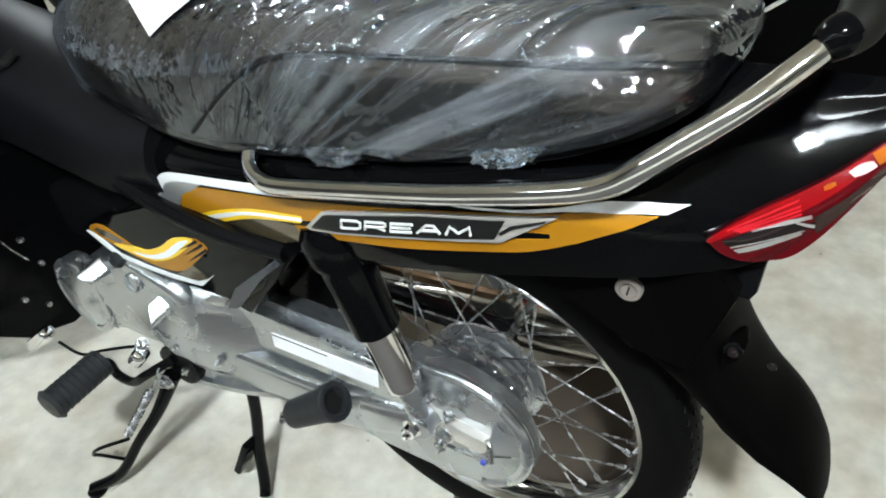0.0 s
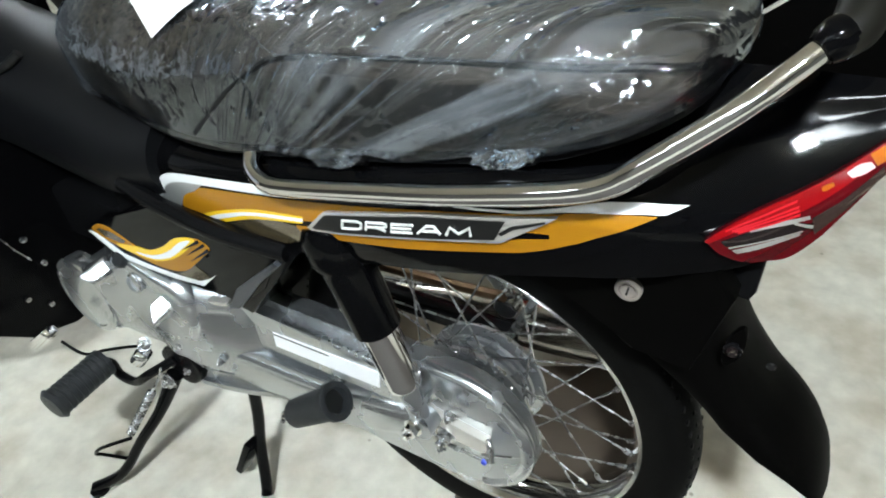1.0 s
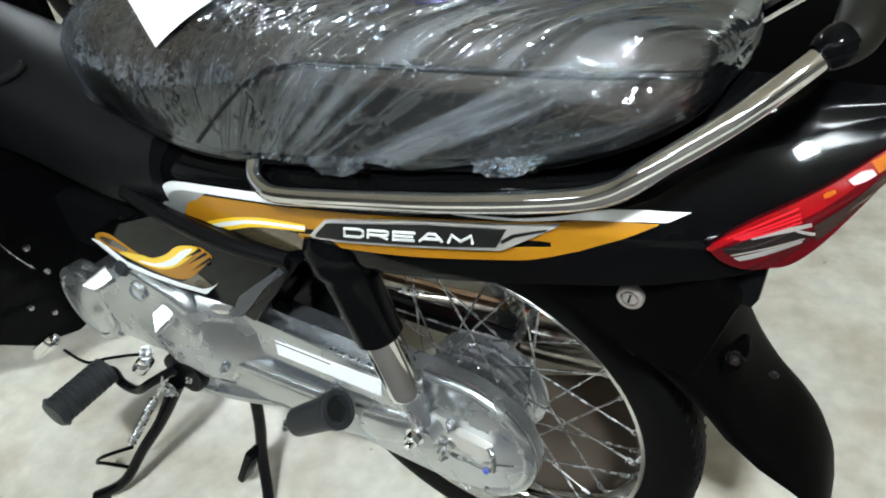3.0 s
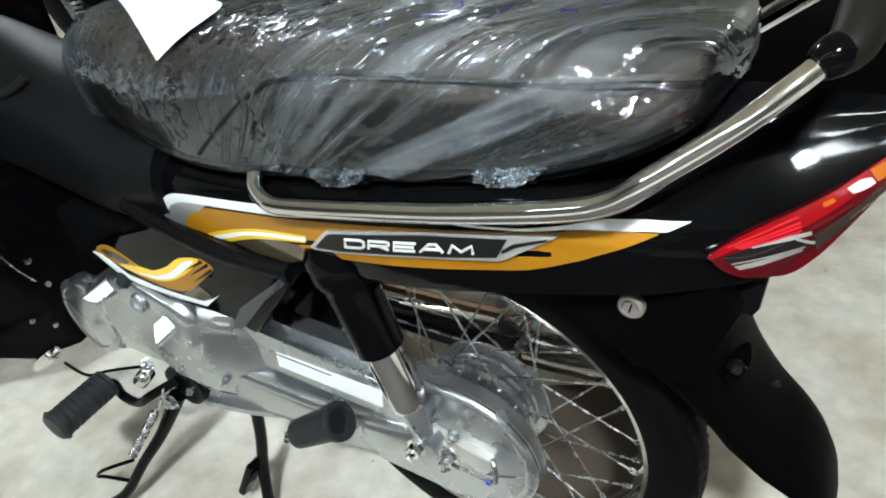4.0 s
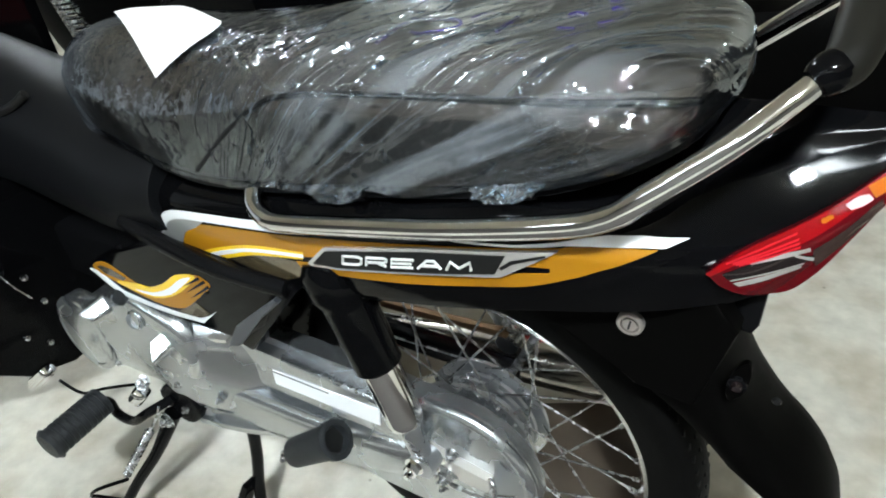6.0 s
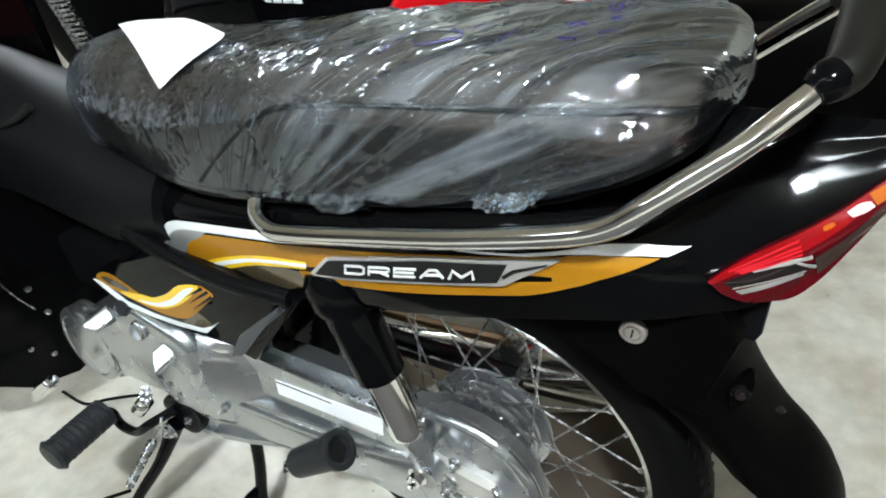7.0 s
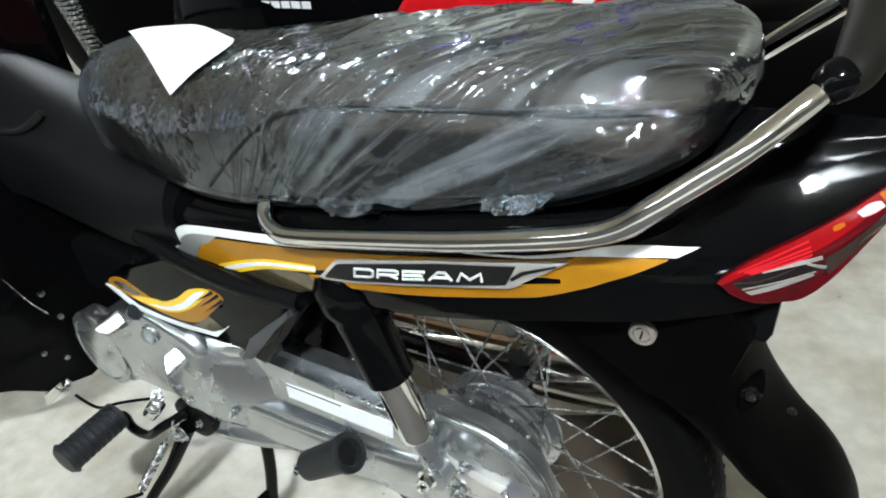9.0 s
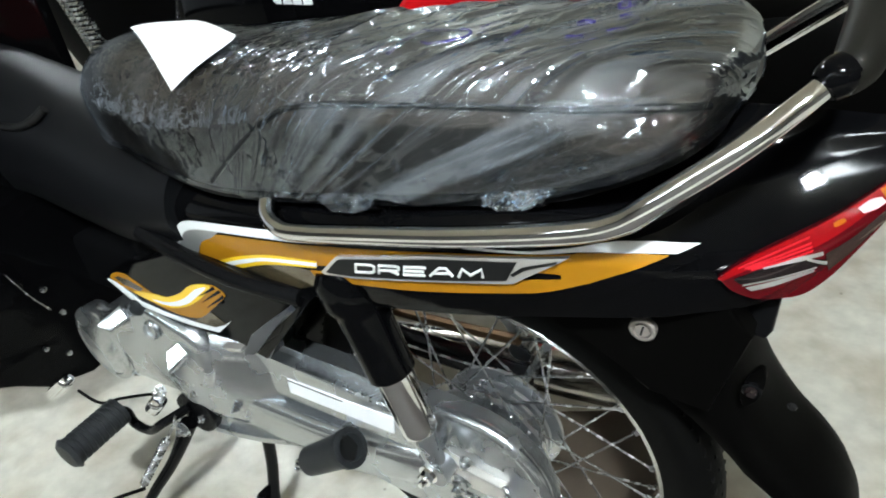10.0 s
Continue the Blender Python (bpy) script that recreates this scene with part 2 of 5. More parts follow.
    nt.links.new(fm, mx2.inputs[0])
    nt.links.new(mx1.outputs[0], mx2.inputs[1])
    nt.links.new(gl.outputs[0], mx2.inputs[2])
    nt.links.new(mx2.outputs[0], out.inputs[0])
    return m


M_FILM = film_material()


def glow(name, colour, strength):
    m = bpy.data.materials.new(name)
    m.use_nodes = True
    b = m.node_tree.nodes["Principled BSDF"]
    b.inputs["Base Color"].default_value = (0.8, 0.8, 0.8, 1)
    b.inputs["Emission Color"].default_value = (*colour, 1)
    b.inputs["Emission Strength"].default_value = strength
    return m


M_TUBE = glow("light_diffuser", (0.90, 1.0, 1.05), LAMP)
M_SPOT = glow("spot_diffuser", (0.90, 1.0, 1.05), SPOT)
M_TUBELIGHT = glow("tube_diffuser", (0.86, 1.0, 1.10), 30.0)
M_WESTGLOW = glow("west_glow", (0.80, 0.92, 1.05), 0.22)


# ---- mesh helpers ----
def mesh_object(name, bm, material, label="", sharp=38):
    bmesh.ops.recalc_face_normals(bm, faces=bm.faces)
    me = bpy.data.meshes.new(name)
    bm.to_mesh(me)
    bm.free()
    for p in me.polygons:
        p.use_smooth = True
    me.set_sharp_from_angle(angle=radians(sharp))
    me.materials.append(material)
    ob = new(name, me)
    if len(me.polygons) < 1500:
        level = ob.modifiers.new("even_normals", "WEIGHTED_NORMAL")
        level.keep_sharp = True
    if label:
        tagged(ob, label)
    return ob


def part(name, bm, material, parent, label="", sharp=38):
    ob = mesh_object(name, bm, material, label, sharp)
    ob.parent = parent
    return ob


def thing(name, label, category, group="", kind=""):
    return tagged(new(name), label, category, group, kind)


def curve_value(x, pts):
    """A smooth value at x through (x, value) pairs."""
    if x <= pts[0][0]:
        return pts[0][1]
    if x >= pts[-1][0]:
        return pts[-1][1]
    for i in range(len(pts) - 1):
        if x <= pts[i + 1][0]:
            break

    def slope(k):
        a, b = max(k - 1, 0), min(k + 1, len(pts) - 1)
        return (pts[b][1] - pts[a][1]) / (pts[b][0] - pts[a][0])

    h = pts[i + 1][0] - pts[i][0]
    s = (x - pts[i][0]) / h
    return ((1 + 2 * s) * (1 - s) ** 2 * pts[i][1] + s * (1 - s) ** 2 * h * slope(i)
            + s * s * (3 - 2 * s) * pts[i + 1][1] + s * s * (s - 1) * h * slope(i + 1))


def smooth_path(pts, n=8, closed=False):
    """A smooth polyline through the points."""
    pts = [Vector(p) for p in pts]
    out = []
    m = len(pts)
    for i in range(m if closed else m - 1):
        if closed:
            a, b, c, d = pts[i - 1], pts[i], pts[(i + 1) % m], pts[(i + 2) % m]
        else:
            a, b, c, d = pts[max(i - 1, 0)], pts[i], pts[i + 1], pts[min(i + 2, m - 1)]
        for k in range(n):
            s = k / n
            out.append(0.5 * (2 * b + (c - a) * s + (2 * a - 5 * b + 4 * c - d) * s * s + (3 * b - a - 3 * c + d) * s ** 3))
    if not closed:
        out.append(pts[-1])
    return out


def skin(rings, closed=True, caps=True, bm=None):
    """Faces between rings of equal length."""
    bm = bm or bmesh.new()
    vs = [[bm.verts.new(p) for p in r] for r in rings]
    n = len(rings[0])
    for a, b in zip(vs, vs[1:]):
        for k in range(n if closed else n - 1):
            bm.faces.new((a[k], a[(k + 1) % n], b[(k + 1) % n], b[k]))
    if caps and closed:
        bm.faces.new(vs[0])
        bm.faces.new(list(reversed(vs[-1])))
    return bm


def sweep(pts, r, seg=14, n=6, smooth=True, flat=1.0, bm=None):
    """A tube along the points; r is one radius or one for each point."""
    radii = r if isinstance(r, (list, tuple)) else [r] * len(pts)
    path = smooth_path(pts, n) if smooth and len(pts) > 2 else [Vector(p) for p in pts]
    rings, side = [], None
    for i, p in enumerate(path):
        d = (path[min(i + 1, len(path) - 1)] - path[max(i - 1, 0)]).normalized()
        if side is None:
            side = d.cross(Vector((0, 0, 1)) if abs(d.z) < 0.9 else Vector((1, 0, 0))).normalized()
        side = (side - d * side.dot(d)).normalized()
        up = side.cross(d)
        f = i / (len(path) - 1) * (len(radii) - 1)
        j = min(int(f), len(radii) - 2)
        rr = radii[j] + (radii[j + 1] - radii[j]) * (f - j)
        rings.append([p + (side * math.cos(q) * flat + up * math.sin(q)) * rr for q in (2 * math.pi * k / seg for k in range(seg))])
    return skin(rings, bm=bm)


def lathe(profile, at, axis=(0, 1, 0), seg=32, bm=None, closed=False):
    """A solid of revolution: (radius, along) pairs round an axis through at."""
    axis = Vector(axis).normalized()
    side = axis.cross(Vector((0, 0, 1)) if abs(axis.z) < 0.9 else Vector((1, 0, 0))).normalized()
    up = side.cross(axis)
    at = Vector(at)
    rings = [[at + axis * h + (side * math.cos(q) + up * math.sin(q)) * max(r, 1e-4) for q in (2 * math.pi * k / seg for k in range(seg))]
             for r, h in profile]
    if closed:
        rings.append(rings[0])
        bm = skin(rings, caps=False, bm=bm)
        bmesh.ops.remove_doubles(bm, verts=bm.verts, dist=1e-6)
        return bm
    return skin(rings, bm=bm)


def plate(outline, y0, y1, bevel=0.002, seg=2, smooth=0, bm=None):
    """An outline of (x, z) made solid from y0 to y1 (y0 is the outer face)."""
    if smooth:
        outline = [(p.x, p.y) for p in smooth_path([(x, z, 0) for x, z in outline], smooth, True)]
    bm = bm or bmesh.new()
    a = [bm.verts.new((x, y0, z)) for x, z in outline]
    b = [bm.verts.new((x, y1, z)) for x, z in outline]
    face = bm.faces.new(a)
    bm.faces.new(list(reversed(b)))
    n = len(outline)
    for k in range(n):
        bm.faces.new((a[k], b[k], b[(k + 1) % n], a[(k + 1) % n]))
    if bevel:
        bmesh.ops.bevel(bm, geom=list(face.edges), offset=bevel, segments=seg, profile=0.5, affect="EDGES", clamp_overlap=True)
    return bm


def merge(pieces):
    """One bmesh out of several."""
    bm = bmesh.new()
    for p in pieces:
        me = bpy.data.meshes.new("piece")
        p.to_mesh(me)
        p.free()
        bm.from_mesh(me)
        bpy.data.meshes.remove(me)
    return bm


def box(size, at, bevel=0.003, turn=(0, 0, 0), seg=2):
    own = bmesh.new()
    bmesh.ops.create_cube(own, size=1.0)
    for v in own.verts:
        v.co = Vector((v.co.x * size[0], v.co.y * size[1], v.co.z * size[2]))
    if bevel:
        bmesh.ops.bevel(own, geom=list(own.edges), offset=bevel, segments=seg, profile=0.5, affect="EDGES", clamp_overlap=True)
    bmesh.ops.transform(own, matrix=pose(*at, *turn), verts=own.verts)
    return own


def bolt(at, r=0.008, axis=(0, -1, 0), long=0.012):
    """A hexagon nut on a washer with the bolt's end."""
    bm = lathe([(0, 0), (r * 1.5, 0), (r * 1.5, 0.002), (0, 0.002)], at, axis, 18)
    lathe([(0, 0.0021), (r * 1.12, 0.0021), (r * 1.12, long * 0.62), (r * 0.95, long * 0.7), (0, long * 0.7)], at, axis, 6, bm)
    lathe([(0, long * 0.65), (r * 0.55, long * 0.65), (r * 0.55, long), (r * 0.4, long * 1.1), (0, long * 1.1)], at, axis, 12, bm)
    return bm


# ---- setting: floor, walls, ceiling, ceiling lights ----
bm = bmesh.new()
bmesh.ops.create_grid(bm, x_segments=4, y_segments=4, size=0.5)
bmesh.ops.transform(bm, matrix=pose(-0.5, 1.0, 0) @ Matrix.Diagonal((9, 9, 1, 1)), verts=bm.verts)
floor = tagged(mesh_object("floor", bm, M_FLOOR), "pale polished concrete showroom floor with worn stains", "floor", kind="structure")
for name, size, at in (("wall_north", (9.4, 0.2, 2.5), (-0.5, 5.6, 1.25)), ("wall_south", (9.4, 0.2, 2.5), (-0.5, -3.6, 1.25)),
                       ("wall_east", (0.2, 9.0, 2.5), (4.1, 1.0, 1.25))):
    beige = name == "wall_north"
    tagged(mesh_object(name, box(size, at, 0.0), M_BEIGE if beige else M_WALL), "plain beige painted showroom wall" if beige else "plain dark grey-brown painted showroom wall", "wall", kind="structure")
# Unseen opening and glowing panel, added for bluish sheen on the centre cover.
west = merge([box((0.2, 5.9, 2.5), (-5.1, 2.55, 1.25), 0.0), box((0.2, 0.5, 2.5), (-5.1, -3.25, 1.25), 0.0), box((0.2, 2.6, 0.4), (-5.1, -1.7, 2.3), 0.0)])
tagged(mesh_object("wall_west", west, M_WALL), "plain dark grey-brown wall with an added, unseen opening", "wall", kind="structure")
door_frame = merge([box((0.24, 0.06, 2.1), (-5.1, -0.43, 1.05), 0.004), box((0.24, 0.06, 2.1), (-5.1, -2.97, 1.05), 0.004), box((0.24, 2.48, 0.06), (-5.1, -1.7, 2.07), 0.004)])
tagged(mesh_object("door_1", door_frame, M_WHITE), "white frame of the added opening", "door frame", kind="structure")
tagged(mesh_object("backdrop", box((0.05, 3.4, 2.6), (-5.6, -1.7, 1.3), 0.0), M_WESTGLOW), "dim bluish glowing panel, unseen, added for sheen on the centre cover", "backdrop", kind="structure")
tagged(mesh_object("ceiling", box((9.4, 9.4, 0.2), (-0.5, 1.0, 2.6), 0.0), M_CEIL), "plain warm beige painted showroom ceiling", "ceiling", kind="structure")


# Out of view; added so that paint and chrome mirror something dark.
tagged(mesh_object("reflection_mat", box((2.2, 1.4, 0.006), (0.49, -0.795, 0.0035), 0.002, (0, 0, 27.3)), mat("mat_weave", (0.045, 0.038, 0.032), 0.7, vary=0.2, scale=30, bump=0.3, bump_scale=300)), "dark brown woven mat, unseen, added to darken reflections", "mat")


# Thin brown sheet stands in for the shade on the floor under the wheel.
tagged(mesh_object("shade_sheet", box((0.33, 0.30, 0.004), (0.03, 0.175, 0.0025), 0.001, (0, 0, 26)), mat("shade_brown", (0.060, 0.044, 0.030), 0.8, vary=0.3, scale=18, bump=0.2, bump_scale=90)), "dark brown sheet standing in for shade under the rear wheel", "cardboard")


def ceiling_light(long, wide, glowing):
    lamp = thing("ceiling_light", "white ceiling light box with a bright diffuser", "ceiling light", "ceiling lights")
    part("housing", box((long + 0.06, wide + 0.06, 0.06), (0, 0, 0.03), 0.008), M_WHITE, lamp)
    part("diffuser", box((long, wide, 0.02), (0, 0, -0.012), 0.004), glowing, lamp, "glowing white diffuser")
    return lamp


ceiling_light(0.12, 0.17, M_TUBE).matrix_basis = pose(0.60, -1.42, 2.435)
ceiling_light(0.17, 0.17, M_SPOT).matrix_basis = pose(0.80, -1.42, 2.435)
ceiling_light(0.66, 0.16, M_TUBE).matrix_basis = pose(-2.30, 1.25, 2.435, 0, 0, 90)

# Unseen; added to brighten the north wall that the seat film mirrors.
ceiling_light(0.40, 0.12, M_TUBE).matrix_basis = pose(1.9, 4.75, 2.435)
ceiling_light(0.40, 0.12, M_TUBE).matrix_basis = pose(-3.4, 4.75, 2.435)

# Unseen; assumed from the many glints on the film, positions free.
for x, y in ((-0.7, -1.95), (0.5, -2.65), (-1.7, -2.65)):
    ceiling_light(1.20, 0.07, M_TUBELIGHT).matrix_basis = pose(x, y, 2.435)

# ---- the motorcycle ----
AX = 0.30                       # height of the rear axle: the wheel is lifted by the centre stand
bike = thing("motorcycle", "black small motorcycle with amber side stripes on its centre stand", "motorcycle")

# body shell: half width, lower edge, shoulder and top along its length
HALF = [(-0.42, 0.110), (-0.30, 0.124), (-0.05, 0.134), (0.09, 0.133), (0.16, 0.128), (0.22, 0.114), (0.26, 0.0930), (0.32, 0.0535), (0.37, 0.024), (0.41, 0.006)]
LOWER = [(-0.42, 0.545), (-0.15, 0.562), (-0.02, 0.586), (0.06, 0.604), (0.15, 0.628), (0.24, 0.643), (0.29, 0.650), (0.32, 0.680), (0.36, 0.730), (0.41, 0.775)]
TOP = [(-0.42, 0.66), (-0.10, 0.705), (0.08, 0.742), (0.18, 0.768), (0.26, 0.776), (0.34, 0.776), (0.41, 0.782)]


def body_half(x, z):
    """Half width of the body shell at a place along it and a height."""
    w, lo, hi = curve_value(x, HALF), curve_value(x, LOWER), curve_value(x, TOP)
    mid = lo + (0.62 - 0.36 * min(1.0, max(0.0, (x - 0.08) / 0.20))) * (hi - lo) - 0.08 * max(0.0, lo - 0.650)
    if z <= mid:
        s = min(1.0, max(0.0, (mid - z) / (mid - lo)))
        return w * (1 - 0.07 * s ** 3)
    s = min(1.0, (z - mid) / (hi - mid))
    blend = min(1.0, max(0.0, (x - 0.12) / 0.14))
    p = 2.0
    facet = 1 - 0.72 * (s / 0.78) ** 1.24 if s < 0.78 else 0.28 * (1 - ((s - 0.78) / 0.22) ** 1.6)
    return w * ((1 - blend) * max(0.0, 1 - s ** p) ** (1 / p) + blend * facet)


def body_ring(x, levels=16):
    lo, hi = curve_value(x, LOWER), curve_value(x, TOP)
    zs = [lo + (hi - lo) * (1 - (1 - k / levels) ** 1.7) for k in range(levels + 1)]
    near = [(x, -body_half(x, z), z) for z in zs]
    return near + [(x, -y, z) for x, y, z in reversed(near[:-1])]


part("body_shell", skin([body_ring(-0.42 + 0.83 * k / 60) for k in range(61)]), M_BLACK, bike, "glossy black rear body and tail cowl")


def drape(edge_a, edge_b, lift, nx=40, nz=6, smooth=True, thick=0.0006):
    """A thin sheet on the body shell between two edges of (x, z) points."""
    def even(edge):
        p = smooth_path([(x, z, 0) for x, z in edge], 10) if smooth else [Vector((x, z, 0)) for x, z in edge]
        run = [0.0]
        for a, b in zip(p, p[1:]):
            run.append(run[-1] + (b - a).length)
        res = []
        for k in range(nx + 1):
            s = run[-1] * k / nx
            i = max(j for j in range(len(run) - 1) if run[j] <= s + 1e-9)
            f = (s - run[i]) / max(run[i + 1] - run[i], 1e-9)
            q = p[i].lerp(p[i + 1], f)
            res.append((q.x, q.y))
        return res
    a, b = even(edge_a), even(edge_b)
    bm = bmesh.new()
    sheets = []
    for off in (lift + thick, lift):
        sheets.append([[bm.verts.new((xa + (xb - xa) * j / nz, -body_half(xa + (xb - xa) * j / nz, za + (zb - za) * j / nz) - off, za + (zb - za) * j / nz))
                        for j in range(nz + 1)] for (xa, za), (xb, zb) in zip(a, b)])
    for s in sheets[:1]:
        for i in range(nx):
            for j in range(nz):
                bm.faces.new((s[i][j], s[i + 1][j], s[i + 1][j + 1], s[i][j + 1]))
    rim = [(i, 0) for i in range(nx)] + [(nx, j) for j in range(nz)] + [(i, nz) for i in range(nx, 0, -1)] + [(0, j) for j in range(nz, 0, -1)]
    for (i, j), (k, l) in zip(rim, rim[1:] + rim[:1]):
        bm.faces.new((sheets[0][i][j], sheets[0][k][l], sheets[1][k][l], sheets[1][i][j]))
    bm.verts.index_update()
    loose = [v for v in bm.verts if not v.link_faces]
    bmesh.ops.delete(bm, geom=loose, context="VERTS")
    return bm


side_panel = part("side_panel", drape([(-0.402, 0.544), (-0.358, 0.596), (-0.341, 0.613), (-0.318, 0.6235), (-0.281, 0.631), (-0.126, 0.655), (0.160, 0.706), (0.244, 0.697)],
                                      [(-0.427, 0.539), (-0.320, 0.546), (-0.129, 0.573), (0.021, 0.605), (0.150, 0.648), (0.231, 0.692)], 0.002, 60, 10),
                  M_BLACK, bike, "black side panel with amber, white and silver stripes", 60)
part("silver_stripe", drape([(-0.392, 0.546), (-0.348, 0.591), (-0.333, 0.6050), (-0.312, 0.6150), (-0.259, 0.6245)],
                            [(-0.376, 0.549), (-0.327, 0.573), (-0.305, 0.597), (-0.279, 0.611)], 0.003), M_SILVER, side_panel, "silver grey stripe")
part("white_stripe", drape([(-0.400, 0.547), (-0.357, 0.597), (-0.340, 0.614), (-0.318, 0.6245), (-0.281, 0.632), (-0.175, 0.648), (-0.127, 0.657), (0.004, 0.683)],
                           [(-0.390, 0.547), (-0.348, 0.591), (-0.333, 0.6045), (-0.312, 0.6145), (-0.279, 0.6215), (-0.175, 0.6375), (-0.123, 0.646), (0.007, 0.675)], 0.0036), M_WHITE, side_panel, "white stripe along the upper edge")
part("white_stripe", drape([(0.004, 0.683), (0.090, 0.6905), (0.123, 0.6955), (0.158, 0.7030), (0.175, 0.7070), (0.189, 0.7090), (0.212, 0.7090), (0.242, 0.7060)], [(0.006, 0.680), (0.090, 0.6885), (0.124, 0.6935), (0.160, 0.7005), (0.180, 0.7020), (0.204, 0.7022), (0.215, 0.7022), (0.229, 0.7012)], 0.0036, 60, 4, False), M_WHITE, side_panel, "white stripe along the upper edge")
part("amber_stripe", drape([(-0.321, 0.579), (-0.296, 0.605), (-0.270, 0.618), (-0.123, 0.643), (0.065, 0.680), (0.140, 0.6955), (0.166, 0.6990)],
                           [(-0.300, 0.566), (-0.266, 0.577), (-0.207, 0.598), (-0.123, 0.618), (0.026, 0.655), (0.125, 0.676), (0.166, 0.6800)], 0.003), M_ORANGE, side_panel, "amber stripe")
part("amber_stripe", drape([(-0.122, 0.612), (0.007, 0.639), (0.115, 0.666), (0.140, 0.672), (0.170, 0.6790)],
                           [(-0.116, 0.602), (0.006, 0.624), (0.112, 0.651), (0.140, 0.6600), (0.172, 0.6750)], 0.003), M_ORANGE, side_panel, "amber stripe")
part("amber_stripe", drape([(0.150, 0.6940), (0.162, 0.6998), (0.184, 0.7016), (0.207, 0.7014), (0.224, 0.7004)], [(0.152, 0.6670), (0.172, 0.6748), (0.186, 0.6826), (0.205, 0.6920), (0.2235, 0.6998)], 0.0033, 40, 6, False), M_ORANGE, side_panel, "amber stripe end running to a point")
part("silver_stripe", drape([(-0.277, 0.569), (-0.213, 0.591), (-0.160, 0.607), (-0.114, 0.612)],
                            [(-0.258, 0.560), (-0.214, 0.565), (-0.165, 0.572), (-0.126, 0.589)], 0.003), M_BROWN, side_panel, "bronze grey stripe")
part("yellow_stripe", drape([(-0.302, 0.568), (-0.250, 0.592), (-0.185, 0.614), (-0.108, 0.627)],
                            [(-0.281, 0.564), (-0.242, 0.579), (-0.186, 0.601), (-0.111, 0.618)], 0.0036), M_YELLOW, side_panel, "pale yellow sweep")
part("white_stripe", drape([(-0.275, 0.576), (-0.234, 0.594), (-0.185, 0.610), (-0.108, 0.625)],
                           [(-0.270, 0.573), (-0.229, 0.590), (-0.186, 0.606), (-0.109, 0.621)], 0.0042), M_WHITE, side_panel, "thin white sweep")

# badge
badge = part("badge", drape([(-0.101, 0.619), (-0.074, 0.6452), (0.04, 0.6742), (0.118, 0.6902), (0.158, 0.6978)], [(-0.096, 0.617), (-0.06, 0.623), (0.112, 0.664), (0.132, 0.679)], 0.004, 50, 6, False, 0.004),
             M_BADGE, bike, "bright badge frame with raised letters", 25)
part("badge_plate", drape([(-0.092, 0.6225), (-0.0715, 0.6430), (0.04, 0.6720), (0.118, 0.6875)], [(-0.090, 0.6212), (-0.058, 0.6268), (0.062, 0.6550), (0.108, 0.6672)], 0.0086, 40, 5, False),
     M_INK, badge, "black badge background")
part("badge_line", drape([(0.112, 0.6745), (0.122, 0.6835), (0.150, 0.6945)], [(0.114, 0.6725), (0.124, 0.6810), (0.150, 0.6930)], 0.0086, 20, 2, False), M_INK, badge)
GLYPHS = {"D": [[(0, 0), (0, 1), (0.82, 1), (1, 0.8), (1, 0.2), (0.82, 0), (0, 0)]],
          "R": [[(0, 0), (0, 1), (0.86, 1), (1, 0.86), (1, 0.58), (0.86, 0.44), (0.04, 0.44)], [(0.55, 0.44), (1, 0)]],
          "E": [[(1, 1), (0, 1), (0, 0), (1, 0)], [(0, 0.5), (0.92, 0.5)]],
          "A": [[(0, 0), (0.34, 1), (0.66, 1), (1, 0)], [(0.18, 0.36), (0.82, 0.36)]],
          "M": [[(0, 0), (0.10, 1), (0.5, 0.22), (0.90, 1), (1, 0)]]}
bm = bmesh.new()
for k, ch in enumerate("DREAM"):
    for line in GLYPHS[ch]:
        pts = []
        for gx, gz in line:
            u = 0.0291 * k + 0.0232 * gx
            x = -0.0500 + u * 0.985 + gz * 0.0020
            z = 0.6352 + u * 0.222 + gz * (0.0094 - 0.008 * u)
            pts.append((x, -body_half(x, z) - 0.0102, z))
        sweep(pts, 0.00135, 6, 1, False, bm=bm)
part("lettering", bm, M_LETTER, badge, "raised pale silver capital letters")

# seat
SEAT_HALF = [(-0.540, 0.03), (-0.528, 0.068), (-0.50, 0.092), (-0.43, 0.114), (-0.32, 0.132), (-0.1, 0.137), (0.10, 0.137), (0.18, 0.131), (0.216, 0.118), (0.236, 0.092), (0.246, 0.055), (0.252, 0.014)]
SEAT_LOW = [(-0.540, 0.738), (-0.51, 0.708), (-0.47, 0.697), (-0.40, 0.696), (-0.32, 0.686), (-0.25, 0.681), (-0.15, 0.692), (0.0, 0.717), (0.07, 0.731), (0.146, 0.748), (0.20, 0.770), (0.254, 0.795)]
SEAT_TOP = [(-0.540, 0.765), (-0.52, 0.788), (-0.45, 0.800), (-0.30, 0.803), (-0.18, 0.810), (-0.05, 0.820), (0.10, 0.828), (0.19, 0.831), (0.235, 0.823), (0.254, 0.805)]


